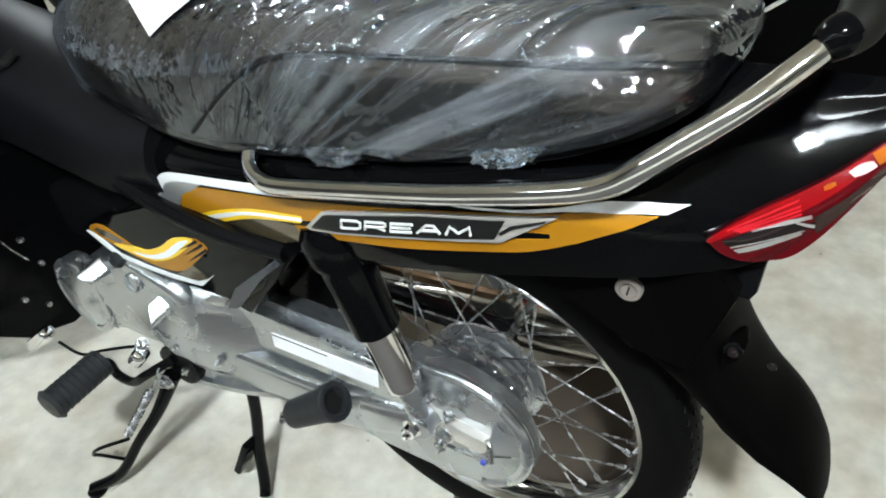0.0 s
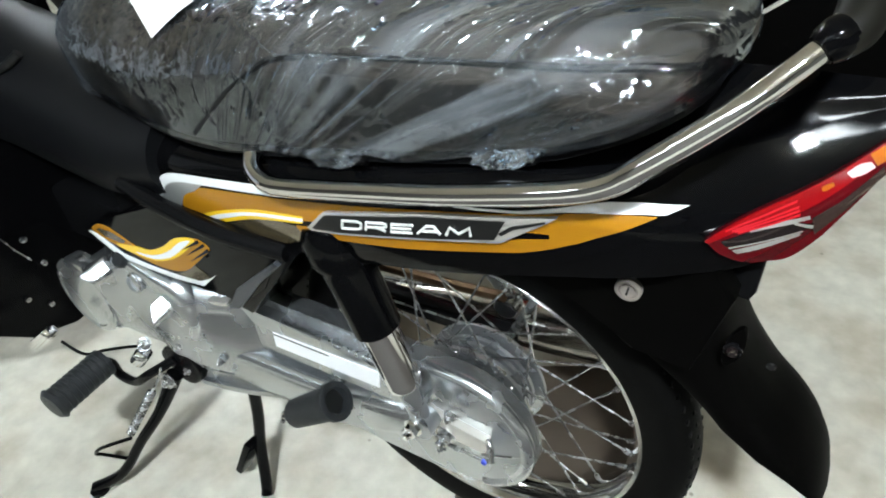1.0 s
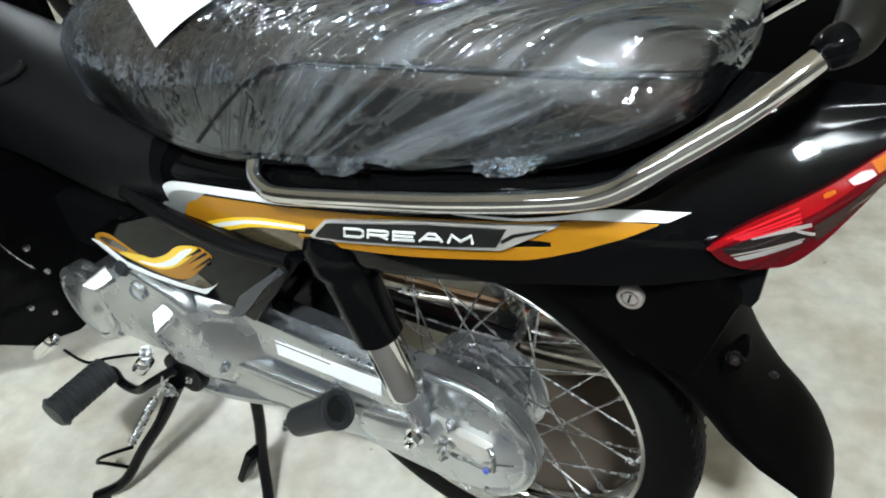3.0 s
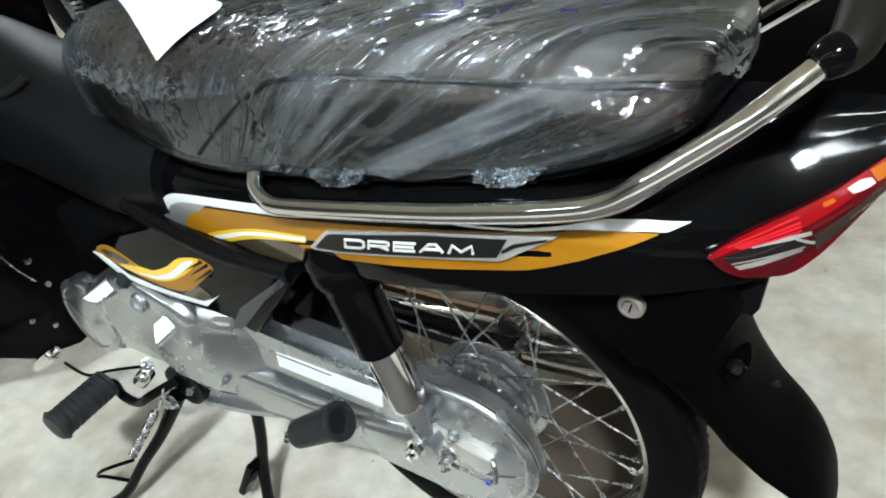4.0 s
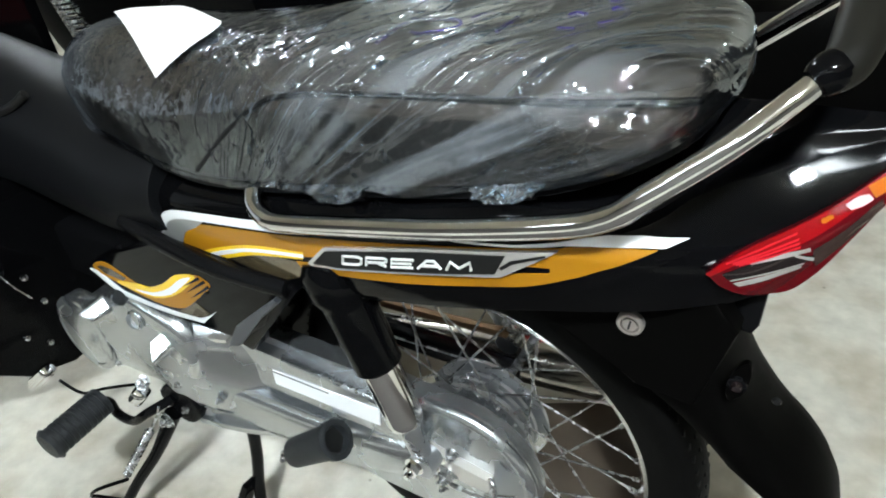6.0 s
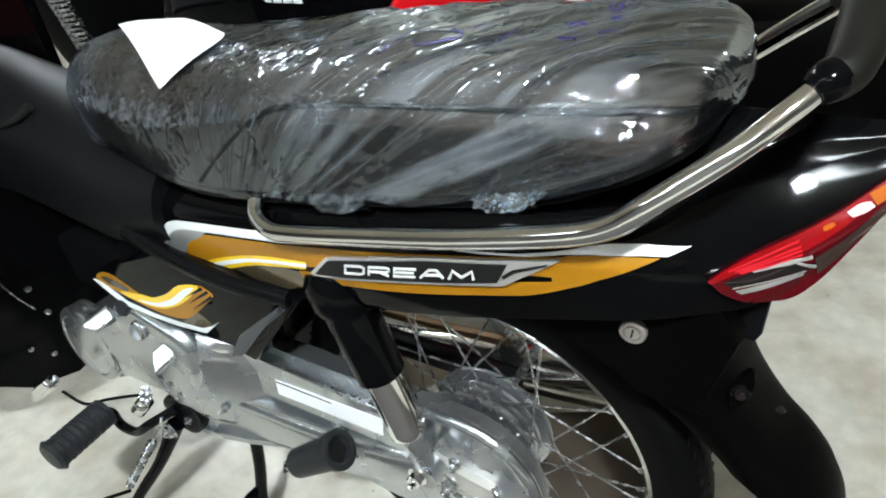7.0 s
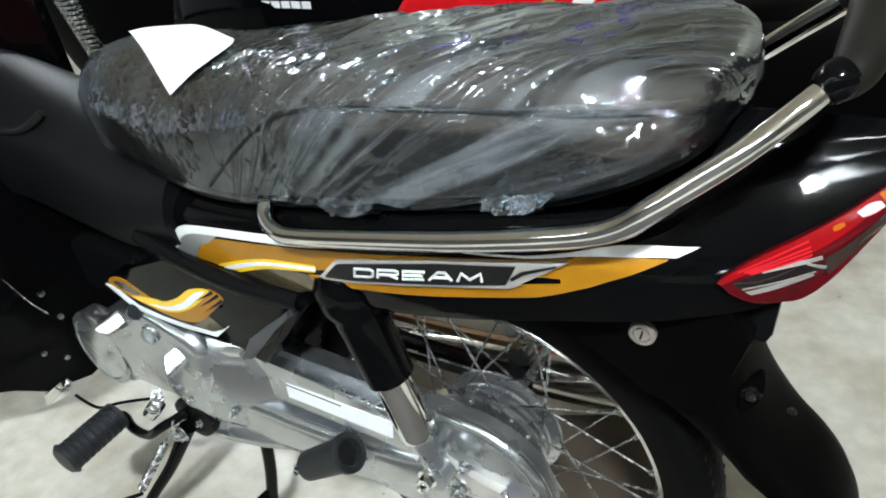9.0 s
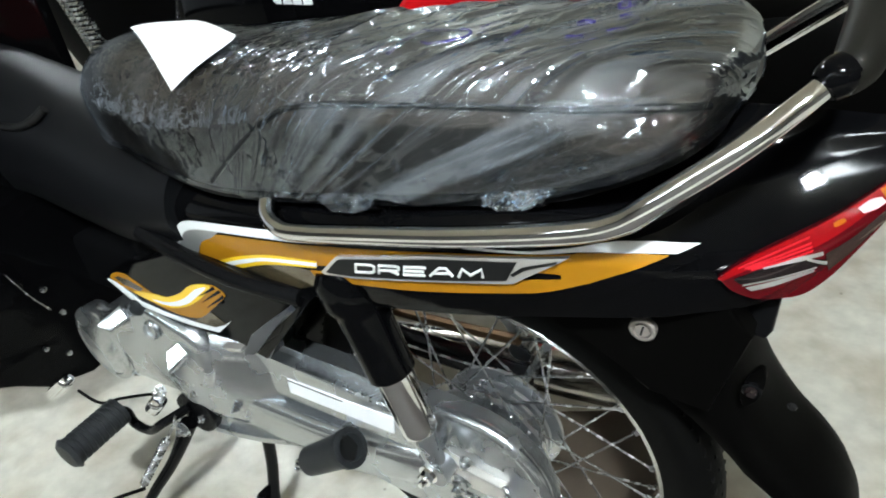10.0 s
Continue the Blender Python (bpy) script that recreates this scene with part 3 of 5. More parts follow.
def seat_point(x, q, grow=0.0):
    """A place on the seat's upper skin: q runs from -1 (near lower edge) over the top to 1."""
    w, lo, hi = curve_value(x, SEAT_HALF) + grow, curve_value(x, SEAT_LOW) - grow * 0.3, curve_value(x, SEAT_TOP) + grow
    a = (1 - abs(q)) * math.pi / 2
    round_nose = max(0.0, min(1.0, (-0.15 - x) / 0.17))
    c, s = math.cos(a) ** (0.53 + 0.33 * round_nose), math.sin(a) ** (0.54 + 0.32 * round_nose)
    tuck = 1 - 0.10 * max(0.0, abs(q) - 0.72) / 0.28
    return Vector((x, math.copysign(w * c * tuck, q), lo + (hi - lo) * s))


seat_x = [-0.540 + 0.792 * (0.5 - 0.5 * math.cos(math.pi * k / 56)) for k in range(57)]
seat = part("seat", skin([[seat_point(x, -1 + 2 * j / 40) for j in range(41)] for x in seat_x]), M_VINYL, bike, "long black vinyl dual seat", 70)
seam = [(-0.247, -0.99), (-0.174, -0.832), (-0.126, -0.687), (-0.10, -0.626), (-0.04, -0.600), (0.07, -0.602), (0.156, -0.638), (0.205, -0.67), (0.226, -0.72), (0.236, -0.80)]
part("seam_piping", sweep([seat_point(x, q, 0.001) for x, q in seam], 0.0030, 8, 8), M_INK, seat, "black piping along the seam")
part("seat_base", skin([[(x, y * (curve_value(x, SEAT_HALF) - 0.014), curve_value(x, SEAT_LOW) + z) for y, z in ((-1, 0.012), (-1, -0.012), (1, -0.012), (1, 0.012))] for x in seat_x[4:-4]]), M_SATIN, seat)


# Fan centre and top fold slant are set to fit the camera's view.
FAN = (-0.266, 0.566)           # the side folds of the film fan out from below this place
folds_at = random.Random(11)
SIDE_FOLDS, TOP_FOLDS = [], []
for k in range(30):
    SIDE_FOLDS.append((radians(8 + 3.1 * k + folds_at.uniform(-1.4, 1.4)), folds_at.uniform(0.10, 0.34), folds_at.uniform(0.10, 0.34), folds_at.uniform(0.0012, 0.0042), folds_at.uniform(0.0022, 0.0045), folds_at.uniform(0.007, 0.018)))
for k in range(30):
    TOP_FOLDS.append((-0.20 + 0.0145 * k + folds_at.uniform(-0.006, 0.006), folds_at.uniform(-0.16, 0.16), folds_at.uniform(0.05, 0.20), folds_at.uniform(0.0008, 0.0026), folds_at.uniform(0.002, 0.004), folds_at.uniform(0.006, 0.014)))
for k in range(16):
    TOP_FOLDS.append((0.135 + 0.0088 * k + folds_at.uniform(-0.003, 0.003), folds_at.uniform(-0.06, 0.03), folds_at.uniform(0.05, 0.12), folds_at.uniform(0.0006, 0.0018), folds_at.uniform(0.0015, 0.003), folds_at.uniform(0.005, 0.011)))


def crease(d, along, long, high, steep, flat):
    """The height of one fold: a sharp edge, steep before it and flat behind, running out at both ends."""
    if d > steep or d < -flat or not 0.0 < along < long:
        return 0.0
    rise = 1 - d / steep if d > 0 else 1 + d / flat
    return high * rise * min(1.0, 5 * along / long, 5 * (1 - along / long))


def film_bulge(x, q):
    """Folds of the loose film."""
    p = seat_point(max(-0.540, min(0.252, x)), max(-1.0, min(1.0, q)))
    tip = max(0.15, min(1.0, (0.250 - x) / 0.04))
    nose = max(0.10, min(1.0, (x + 0.27) / 0.12))
    lift = 0.0028 + tip * nose * 0.0026 * (1 - abs(noise.noise(Vector((x * 11 + 3, q * 2.0, 0.4))))) ** 4
    if q < -0.55:
        dx, dz = p.x - FAN[0], p.z - FAN[1]
        turn, r = math.atan2(dz, dx), math.hypot(dx, dz)
        return lift + tip * nose * max(crease((turn - f[0]) * r, r - f[1], *f[2:]) for f in SIDE_FOLDS)
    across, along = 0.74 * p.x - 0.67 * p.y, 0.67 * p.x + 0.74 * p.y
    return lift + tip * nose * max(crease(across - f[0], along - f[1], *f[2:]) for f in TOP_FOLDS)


def film_wear(x, q):
    """How crumpled and how milky the film is at a place."""
    front = max(0.0, min(1.0, (-0.03 - x) / 0.10)) * max(0.25, min(1.0, (x + 0.47) / 0.12))
    c = 0.015 + 0.60 * front * math.exp(-((q + 0.36) / 0.24) ** 2) + 0.28 * front * math.exp(-((q + 0.70) / 0.17) ** 2)
    c += 0.42 * math.exp(-((x - 0.180) / 0.040) ** 2 - ((q + 0.70) / 0.18) ** 2) + 0.16 * math.exp(-((q + 0.60) / 0.05) ** 2) * max(0.0, min(1.0, (x + 0.14) / 0.06))
    c += 0.05 * max(0.0, min(1.0, (x + 0.04) / 0.08)) * max(0.0, min(1.0, (-q - 0.60) / 0.10)) * max(0.0, min(1.0, (0.20 - x) / 0.03))
    # Top haze stands in for the ceiling's sheen; the nose haze is doubled film.
    top = 0.18 * max(0.0, min(1.0, (q + 0.66) / 0.15)) * max(0.0, min(1.0, (x + 0.16) / 0.12)) * max(0.0, min(1.0, (0.20 - x) / 0.06))
    return c, max(top, min(1.0, (-0.42 - x) / 0.08) * 1.2)


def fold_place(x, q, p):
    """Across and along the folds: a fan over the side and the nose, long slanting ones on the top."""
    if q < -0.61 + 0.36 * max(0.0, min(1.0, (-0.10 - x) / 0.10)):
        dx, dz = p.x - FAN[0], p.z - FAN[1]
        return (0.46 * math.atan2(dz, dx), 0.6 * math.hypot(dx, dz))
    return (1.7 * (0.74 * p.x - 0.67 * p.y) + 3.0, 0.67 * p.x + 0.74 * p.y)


film = thing("plastic_film", "clear crinkled plastic film wrapped round the new seat", "plastic film")
glint_at, glint_way = seat_point(0.190, -0.72, 0.005), Vector((0.27, -0.748, 0.607))
rings, film_uv = [], []
for i in range(441):
    x = -0.546 + 0.7988 * (0.5 - 0.5 * math.cos(math.pi * i / 440))
    low = 1.03 + 0.03 * noise.noise(Vector((x * 18, 0, 0)))
    qs = [low * (-1 + 2 * j / 190) for j in range(191)]
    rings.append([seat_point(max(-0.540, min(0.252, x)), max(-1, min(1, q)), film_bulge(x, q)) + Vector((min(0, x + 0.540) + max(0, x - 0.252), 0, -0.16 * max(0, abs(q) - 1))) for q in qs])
    for p in rings[-1]:
        # the film stands off the rear corner, its flat turned to glint at the camera
        gap = min(0.016, max(0.0, glint_way.dot(glint_at - p)))
        p += glint_way * gap * 0.95 * min(1.0, 1.6 * math.exp(-((p - glint_at).length / 0.050) ** 2))
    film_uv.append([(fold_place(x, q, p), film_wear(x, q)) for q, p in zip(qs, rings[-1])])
bm = skin(rings, closed=False, caps=False)
bm.verts.index_update()
flat_uv = [p for row in film_uv for p in row]
layer, wear_layer = bm.loops.layers.uv.new("folds"), bm.loops.layers.uv.new("wear")
for f in bm.faces:
    for l in f.loops:
        l[layer].uv, l[wear_layer].uv = flat_uv[l.vert.index]
part("film_sheet", bm, M_FILM, film, sharp=80)


def film_flap(x0, wide, drop):
    """A crumpled end of the film hanging below the seat's edge."""
    rows, uvs = [], []
    for i in range(25):
        a = i / 24
        x = x0 + wide * (a - 0.5)
        row = []
        for j in range(13):
            b = j / 12
            p = seat_point(x, -1.0, 0.002)
            wrinkle = noise.noise(Vector((x * 120, b * 3.0, x0 * 9))) * 0.006 + noise.noise(Vector((x * 260, b * 6.0, 4.0))) * 0.003
            reach = math.sin(math.pi * min(1.0, max(0.0, a))) ** 0.5
            row.append(p + Vector((0.004 * wrinkle / 0.006, -0.004 - 0.012 * b + wrinkle, 0.004 - drop * b * reach)))
            uvs.append(((x * 2, b * 0.03), (0.5, 0.05)))
        rows.append(row)
    bm = skin(rows, closed=False, caps=False)
    bm.verts.index_update()
    layer, wear_layer = bm.loops.layers.uv.new("folds"), bm.loops.layers.uv.new("wear")
    for f in bm.faces:
        for l in f.loops:
            l[layer].uv, l[wear_layer].uv = uvs[l.vert.index]
    return bm


for x0, wide, drop in ((-0.045, 0.060, 0.013), (0.118, 0.056, 0.011)):
    part("film_flap", film_flap(x0, wide, drop), M_FILM, film, "crumpled loose end of film", 80)

# paper sheet under the film and marker strokes on the seat
def seat_over(x, y, grow):
    """The seat's skin above a place in plan."""
    a, b = -1.0, 1.0
    for k in range(26):
        m = (a + b) / 2
        if seat_point(x, m).y < y:
            a = m
        else:
            b = m
    return seat_point(x, a, grow)


corner = [seat_point(x, q) for x, q in ((-0.285, -0.512), (-0.270, -0.05), (-0.494, 0.020), (-0.425, 0.225))]
paper = []
for i in range(15):
    row = []
    for j in range(15):
        a, b = i / 14, j / 14
        p = corner[0].lerp(corner[1], b).lerp(corner[2].lerp(corner[3], b), a)
        p.x += 0.026 * (1 - a) * math.sin(math.pi * b) ** 0.8
        row.append(seat_over(p.x, p.y, 0.0068 + 0.0006 * math.sin(7 * a + 5 * b)))
    paper.append(row)
sheet = thing("paper_sheet", "blank white paper sheet lying on the wrapped seat", "paper")
part("paper_leaf", skin(paper, closed=False, caps=False), M_PAPER, sheet, sharp=80)
marks = thing("marker_strokes", "purple marker scribble on the seat cover, unreadable", "writing")
SCRIBBLE = [[(-0.024, -0.075), (-0.025, -0.058), (-0.026, -0.041), (-0.022, -0.020)],
            [(-0.022, -0.020), (0.007, -0.019), (0.027, -0.025), (0.033, -0.040), (0.024, -0.049), (0.006, -0.055), (-0.005, -0.051)],
            [(0.035, -0.019), (0.042, -0.001), (0.054, -0.005)], [(0.073, -0.049), (0.074, -0.018), (0.076, -0.013)], [(0.116, -0.008), (0.120, -0.001), (0.129, -0.006)], [(0.120, -0.041), (0.134, -0.043)],
            [(0.147, -0.030), (0.157, -0.021), (0.161, -0.002), (0.156, 0.008), (0.144, 0.011)], [(0.129, 0.055), (0.136, 0.033), (0.143, 0.034), (0.136, 0.056), (0.129, 0.055)],
            [(0.146, 0.039), (0.139, 0.069), (0.151, 0.045), (0.149, 0.069), (0.159, 0.052)]]
for line in SCRIBBLE:
    path = smooth_path([(x, y, 0) for x, y in line], 4)
    part("stroke", sweep([seat_over(p.x, p.y, 0.0026) for p in path], 0.0015, 6, 1, False, 1.4), M_MARKER, marks)

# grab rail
# Radii narrow towards the rear to fit the camera's view.
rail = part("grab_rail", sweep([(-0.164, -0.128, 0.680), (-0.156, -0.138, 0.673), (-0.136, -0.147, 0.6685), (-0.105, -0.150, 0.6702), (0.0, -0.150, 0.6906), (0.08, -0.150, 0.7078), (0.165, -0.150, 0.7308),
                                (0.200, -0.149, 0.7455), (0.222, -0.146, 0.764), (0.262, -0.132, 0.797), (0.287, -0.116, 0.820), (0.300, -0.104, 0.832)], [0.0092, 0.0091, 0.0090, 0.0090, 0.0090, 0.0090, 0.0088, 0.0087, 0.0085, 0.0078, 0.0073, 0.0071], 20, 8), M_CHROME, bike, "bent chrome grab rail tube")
part("tube_end", lathe([(0, 0), (0.0078, 0), (0.0078, 0.0012), (0, 0.0012)], (-0.1642, -0.1278, 0.6802), (-0.55, 0.68, 0.48), 18), M_INK, rail, "dark open tube end")
part("grab_rail", sweep([(-0.168, 0.110, 0.684), (-0.145, 0.146, 0.668), (0.0, 0.150, 0.689), (0.165, 0.150, 0.729),
                         (0.222, 0.146, 0.764), (0.262, 0.132, 0.797), (0.300, 0.104, 0.832)], 0.0098, 14, 8), M_CHROME, bike, "bent chrome grab rail tube")
part("grab_handle", sweep([(0.298, -0.106, 0.832), (0.310, -0.094, 0.838), (0.314, -0.070, 0.848), (0.316, -0.03, 0.862), (0.316, 0.03, 0.862), (0.314, 0.070, 0.848), (0.298, 0.106, 0.832)],
                          [0.010, 0.0130, 0.0150, 0.0165, 0.0165, 0.015, 0.012], 18, 8), M_HANDLE, bike, "thick black moulded handle across the tail")
part("handle_cap", lathe([(0, -0.006), (0.0095, -0.005), (0.0118, 0.000), (0.0124, 0.006), (0.0112, 0.012), (0.007, 0.016), (0, 0.017)], (0.301, -0.1035, 0.8325), (0.62, 0.52, 0.58), 24), M_BLACK, bike, "rounded glossy black end cap of the handle")
for x, z in ((-0.045, 0.700), (0.115, 0.735)):
    bracket = part("rail_bracket", box((0.042, 0.03, 0.012), (x, -0.108, z - 0.004), 0.004, (0, -11, 0)), M_SATIN, bike)
    part("rail_bolt", lathe([(0, 0), (0.009, 0), (0.010, 0.003), (0.007, 0.007), (0, 0.008)], (x, -0.116, z), (0, -0.4, 1), 16), M_SATIN, bracket)

# tail light
LENS_TOP = [(0.257, 0.684), (0.268, 0.6915), (0.292, 0.7035), (0.307, 0.712), (0.327, 0.7265), (0.352, 0.7500)]
LENS_LOW = [(0.260, 0.680), (0.268, 0.670), (0.285, 0.6590), (0.308, 0.656), (0.324, 0.670), (0.339, 0.696), (0.356, 0.730)]
tail = part("tail_light", drape(LENS_TOP, LENS_LOW, 0.001, 48, 14, True, 0.005), M_REDLENS, bike, "red and clear tail light lens", 60)
# Brighter copy of the lens red: light from above put into the colour.
part("lit_upper_lens", drape([(0.257, 0.6835), (0.268, 0.6910), (0.292, 0.7030), (0.307, 0.7115), (0.327, 0.7260), (0.351, 0.7490)],
                         [(0.260, 0.6815), (0.270, 0.6860), (0.292, 0.6925), (0.308, 0.6985), (0.327, 0.7130), (0.3535, 0.7420)], 0.0063, 40, 6, True, 0.001), M_LITRED, tail, "upper lens in brighter red for the light on it")
part("reflector", drape([(0.267, 0.6825), (0.283, 0.6868), (0.305, 0.6925), (0.319, 0.6895)], [(0.271, 0.6775), (0.288, 0.678), (0.307, 0.682), (0.318, 0.6855)], 0.0066, 24, 5, True, 0.001), M_POCKET, tail, "dark reflector pocket")
part("reflector_strip", drape([(0.282, 0.6885), (0.298, 0.6930), (0.317, 0.6975)], [(0.284, 0.6868), (0.301, 0.6905), (0.318, 0.6945)], 0.0072, 20, 2), M_BADGE, tail, "bright reflector strip")
part("reflector_strip", drape([(0.273, 0.6765), (0.294, 0.6795), (0.315, 0.6845)], [(0.273, 0.6755), (0.295, 0.6785), (0.316, 0.6835)], 0.0074, 20, 2), M_BADGE, tail, "thin bright reflector line")
part("reflector_strip", drape([(0.275, 0.6735), (0.291, 0.6765), (0.314, 0.6820)], [(0.279, 0.6700), (0.293, 0.6725), (0.315, 0.6800)], 0.0072, 20, 3), M_BADGE, tail, "bright reflector strip")
part("reflector_end", drape([(0.308, 0.6935), (0.321, 0.6880)], [(0.309, 0.6915), (0.321, 0.6850)], 0.0076, 10, 2, False), M_BADGE, tail)
for a, b in (((0.268, 0.6900), (0.307, 0.7080)), ((0.272, 0.6895), (0.309, 0.7045)), ((0.274, 0.6888), (0.310, 0.7020)), ((0.276, 0.6880), (0.311, 0.6995))):
    part("lens_rib", drape([a, ((a[0] + b[0]) / 2, (a[1] + b[1]) / 2 - 0.0015), b], [(a[0] + 0.0005, a[1] - 0.0012), ((a[0] + b[0]) / 2, (a[1] + b[1]) / 2 - 0.0028), (b[0], b[1] - 0.0015)], 0.0078, 20, 2), M_RIB, tail, "glossy pale red lens rib")
part("clear_lens", drape([(0.319, 0.6950), (0.334, 0.7090), (0.351, 0.7330)], [(0.323, 0.6780), (0.338, 0.6990), (0.353, 0.7280)], 0.0066, 20, 6, True, 0.001), M_SMOKE, tail, "smoked clear indicator lens")
# Highlight and warm glow on the lens, painted as two coloured patches.
part("lens_highlight", drape([(0.331, 0.7270), (0.337, 0.7325), (0.343, 0.7345)], [(0.335, 0.7245), (0.341, 0.7275), (0.346, 0.7320)], 0.0080, 16, 4, True, 0.001), M_PINK, tail, "pale pink patch painted for a highlight on the lens")
part("lens_gleam", drape([(0.3190, 0.7170), (0.3215, 0.7190), (0.3250, 0.7205)], [(0.3200, 0.7148), (0.3228, 0.7158), (0.3262, 0.7188)], 0.0080, 12, 3, True, 0.001), M_AMBER, tail, "amber patch painted for a glow on the lens")
part("amber_lens", drape([(0.341, 0.7390), (0.352, 0.7480)], [(0.347, 0.7330), (0.355, 0.7400)], 0.0080, 12, 3, False, 0.001), M_AMBER, tail, "amber lamp window")
part("licence_lamp", plate([(0.272, 0.640), (0.298, 0.640), (0.2965, 0.606), (0.2925, 0.5965), (0.283, 0.5975), (0.276, 0.617)], -0.050, -0.028, 0.003), M_SATIN, bike, "small black lamp bracket under the tail light")

# rear fender: a deep channel round the wheel
F_SEC = [(-0.060, 0.0), (-0.063, 0.40), (-0.061, 0.70), (-0.052, 0.88), (-0.034, 0.97), (-0.012, 1.0), (0.012, 1.0), (0.034, 0.97), (0.052, 0.88), (0.061, 0.70), (0.063, 0.40), (0.060, 0.0)]
F_CROWN = [(0, 0.404), (7, 0.407), (14, 0.401), (20, 0.387), (26, 0.370), (34, 0.365), (40, 0.374), (46, 0.391), (52, 0.424), (60, 0.445), (100, 0.41), (150, 0.400)]


def fender_ring(f, inset=0.0):
    ring = []
    for y, s in F_SEC:
        first = 25.2 - 13.6 * s - 3.5 * max(0, s - 0.7) / 0.3
        a = first + (150 - first) * f
        base = 0.305 + 0.026 * max(0.0, 1 - f * 7)
        r = base + (curve_value(a, F_CROWN) - base) * s - inset
        k = 1 - inset / 0.06
        ring.append((math.cos(radians(a)) * r, y * k, AX + math.sin(radians(a)) * r))
    return ring


outer = [fender_ring((k / 60) ** 1.3) for k in range(61)]
inner = [fender_ring((k / 60) ** 1.3, 0.003) for k in range(61)]
bm = skin([a + list(reversed(b)) for a, b in zip(outer, inner)])
fender = part("rear_fender", bm, M_FENDER, bike, "black plastic rear mudguard with a long flap", 50)
part("fender_boss", lathe([(0, 0), (0.008, 0), (0.008, 0.003), (0.0065, 0.004), (0.006, 0.0015), (0, 0.0015)], (0.2905, -0.0660, 0.555), (0, -1, 0), 20), M_SATIN, fender)
part("fender_screw", lathe([(0, 0), (0.0045, 0), (0.0045, 0.004), (0.003, 0.006), (0, 0.006)], (0.2905, -0.0675, 0.555), (0, -1, 0), 12), M_POCKET, fender, "dark screw head")
part("fender_screw", lathe([(0, 0), (0.004, 0), (0.003, 0.002), (0, 0.002)], (0.322, -0.0625, 0.545), (0, -1, 0), 12), M_INK, fender)
part("inner_guard", plate([(-0.16, 0.50), (-0.16, 0.58), (-0.02, 0.60), (0.10, 0.62), (0.26, 0.655), (0.285, 0.62), (0.262, 0.53), (0.21, 0.535), (0.16, 0.575), (0.10, 0.600), (0.0, 0.585), (-0.08, 0.545)], -0.084, -0.06, 0.004), M_FENDER, bike, "black inner side cover")
part("fender_tab", plate([(0.291 + 0.0075 * math.cos(a) + 0.004 * math.sin(a), 0.555 + 0.024 * math.sin(a)) for a in (2 * math.pi * k / 20 for k in range(20))], -0.0655, -0.060, 0.002), M_FENDER, fender)
lock = part("seat_lock", lathe([(0, 0), (0.0115, 0), (0.0115, 0.006), (0.0102, 0.0075), (0.0080, 0.0075), (0.0072, 0.003), (0, 0.003)], (0.2035, -0.083, 0.6075), (0, -1, 0), 28), M_KEY, bike, "round metal key lock")
part("key_barrel", lathe([(0, 0), (0.0060, 0), (0.0060, 0.003), (0, 0.003)], (0.2035, -0.087, 0.6075), (0, -1, 0), 20), M_KEY, lock)
part("key_slot", box((0.0016, 0.001, 0.009), (0.2035, -0.0905, 0.6075), 0, (0, 10, 0)), M_INK, lock)

# rear wheel
wheel = part("rear_wheel", lathe([(0.2195, -0.0262), (0.2245, -0.0272), (0.2275, -0.0245), (0.2245, -0.0215), (0.2205, -0.0205), (0.2165, -0.012), (0.2145, 0), (0.2165, 0.012), (0.2205, 0.0205), (0.2245, 0.0215),
                                  (0.2275, 0.0245), (0.2245, 0.0272), (0.2195, 0.0262), (0.2160, 0.0205), (0.2105, 0.012), (0.2085, 0), (0.2105, -0.012), (0.2160, -0.0205)], (0, 0, AX), seg=96, closed=True), M_RIM, bike, "chrome spoked wheel")
tyre = part("tyre", lathe([(0.222, -0.021), (0.2255, -0.0275), (0.232, -0.0295), (0.246, -0.032), (0.262, -0.033), (0.272, -0.029), (0.279, -0.020), (0.283, -0.008), (0.284, 0), (0.283, 0.008), (0.279, 0.020), (0.272, 0.029), (0.262, 0.033),
                           (0.246, 0.032), (0.232, 0.0295), (0.2255, 0.0275), (0.222, 0.0215), (0.2175, 0.0)], (0, 0, AX), seg=96, closed=True), M_TYRE, wheel, "black rubber tyre")
bm = bmesh.new()
for k in range(96):
    a = 2 * math.pi * k / 96
    for y, tw in ((-0.019, 28), (0.019, -28), (-0.006, -35)):
        b2 = box((0.0042, 0.011, 0.0024), (0, 0, 0), 0, (0, 0, tw))
        bmesh.ops.transform(b2, matrix=pose(0, 0, AX) @ Matrix.Rotation(a, 4, "Y") @ pose(0, y, 0.2826 - 0.06 * abs(y) - (0.003 if abs(y) > 0.01 else 0)), verts=b2.verts)
        me = bpy.data.meshes.new("tmp")
        b2.to_mesh(me)
        b2.free()
        bm.from_mesh(me)
        bpy.data.meshes.remove(me)
tagged(part("tread", bm, M_TYRE, tyre), kind="stuff")
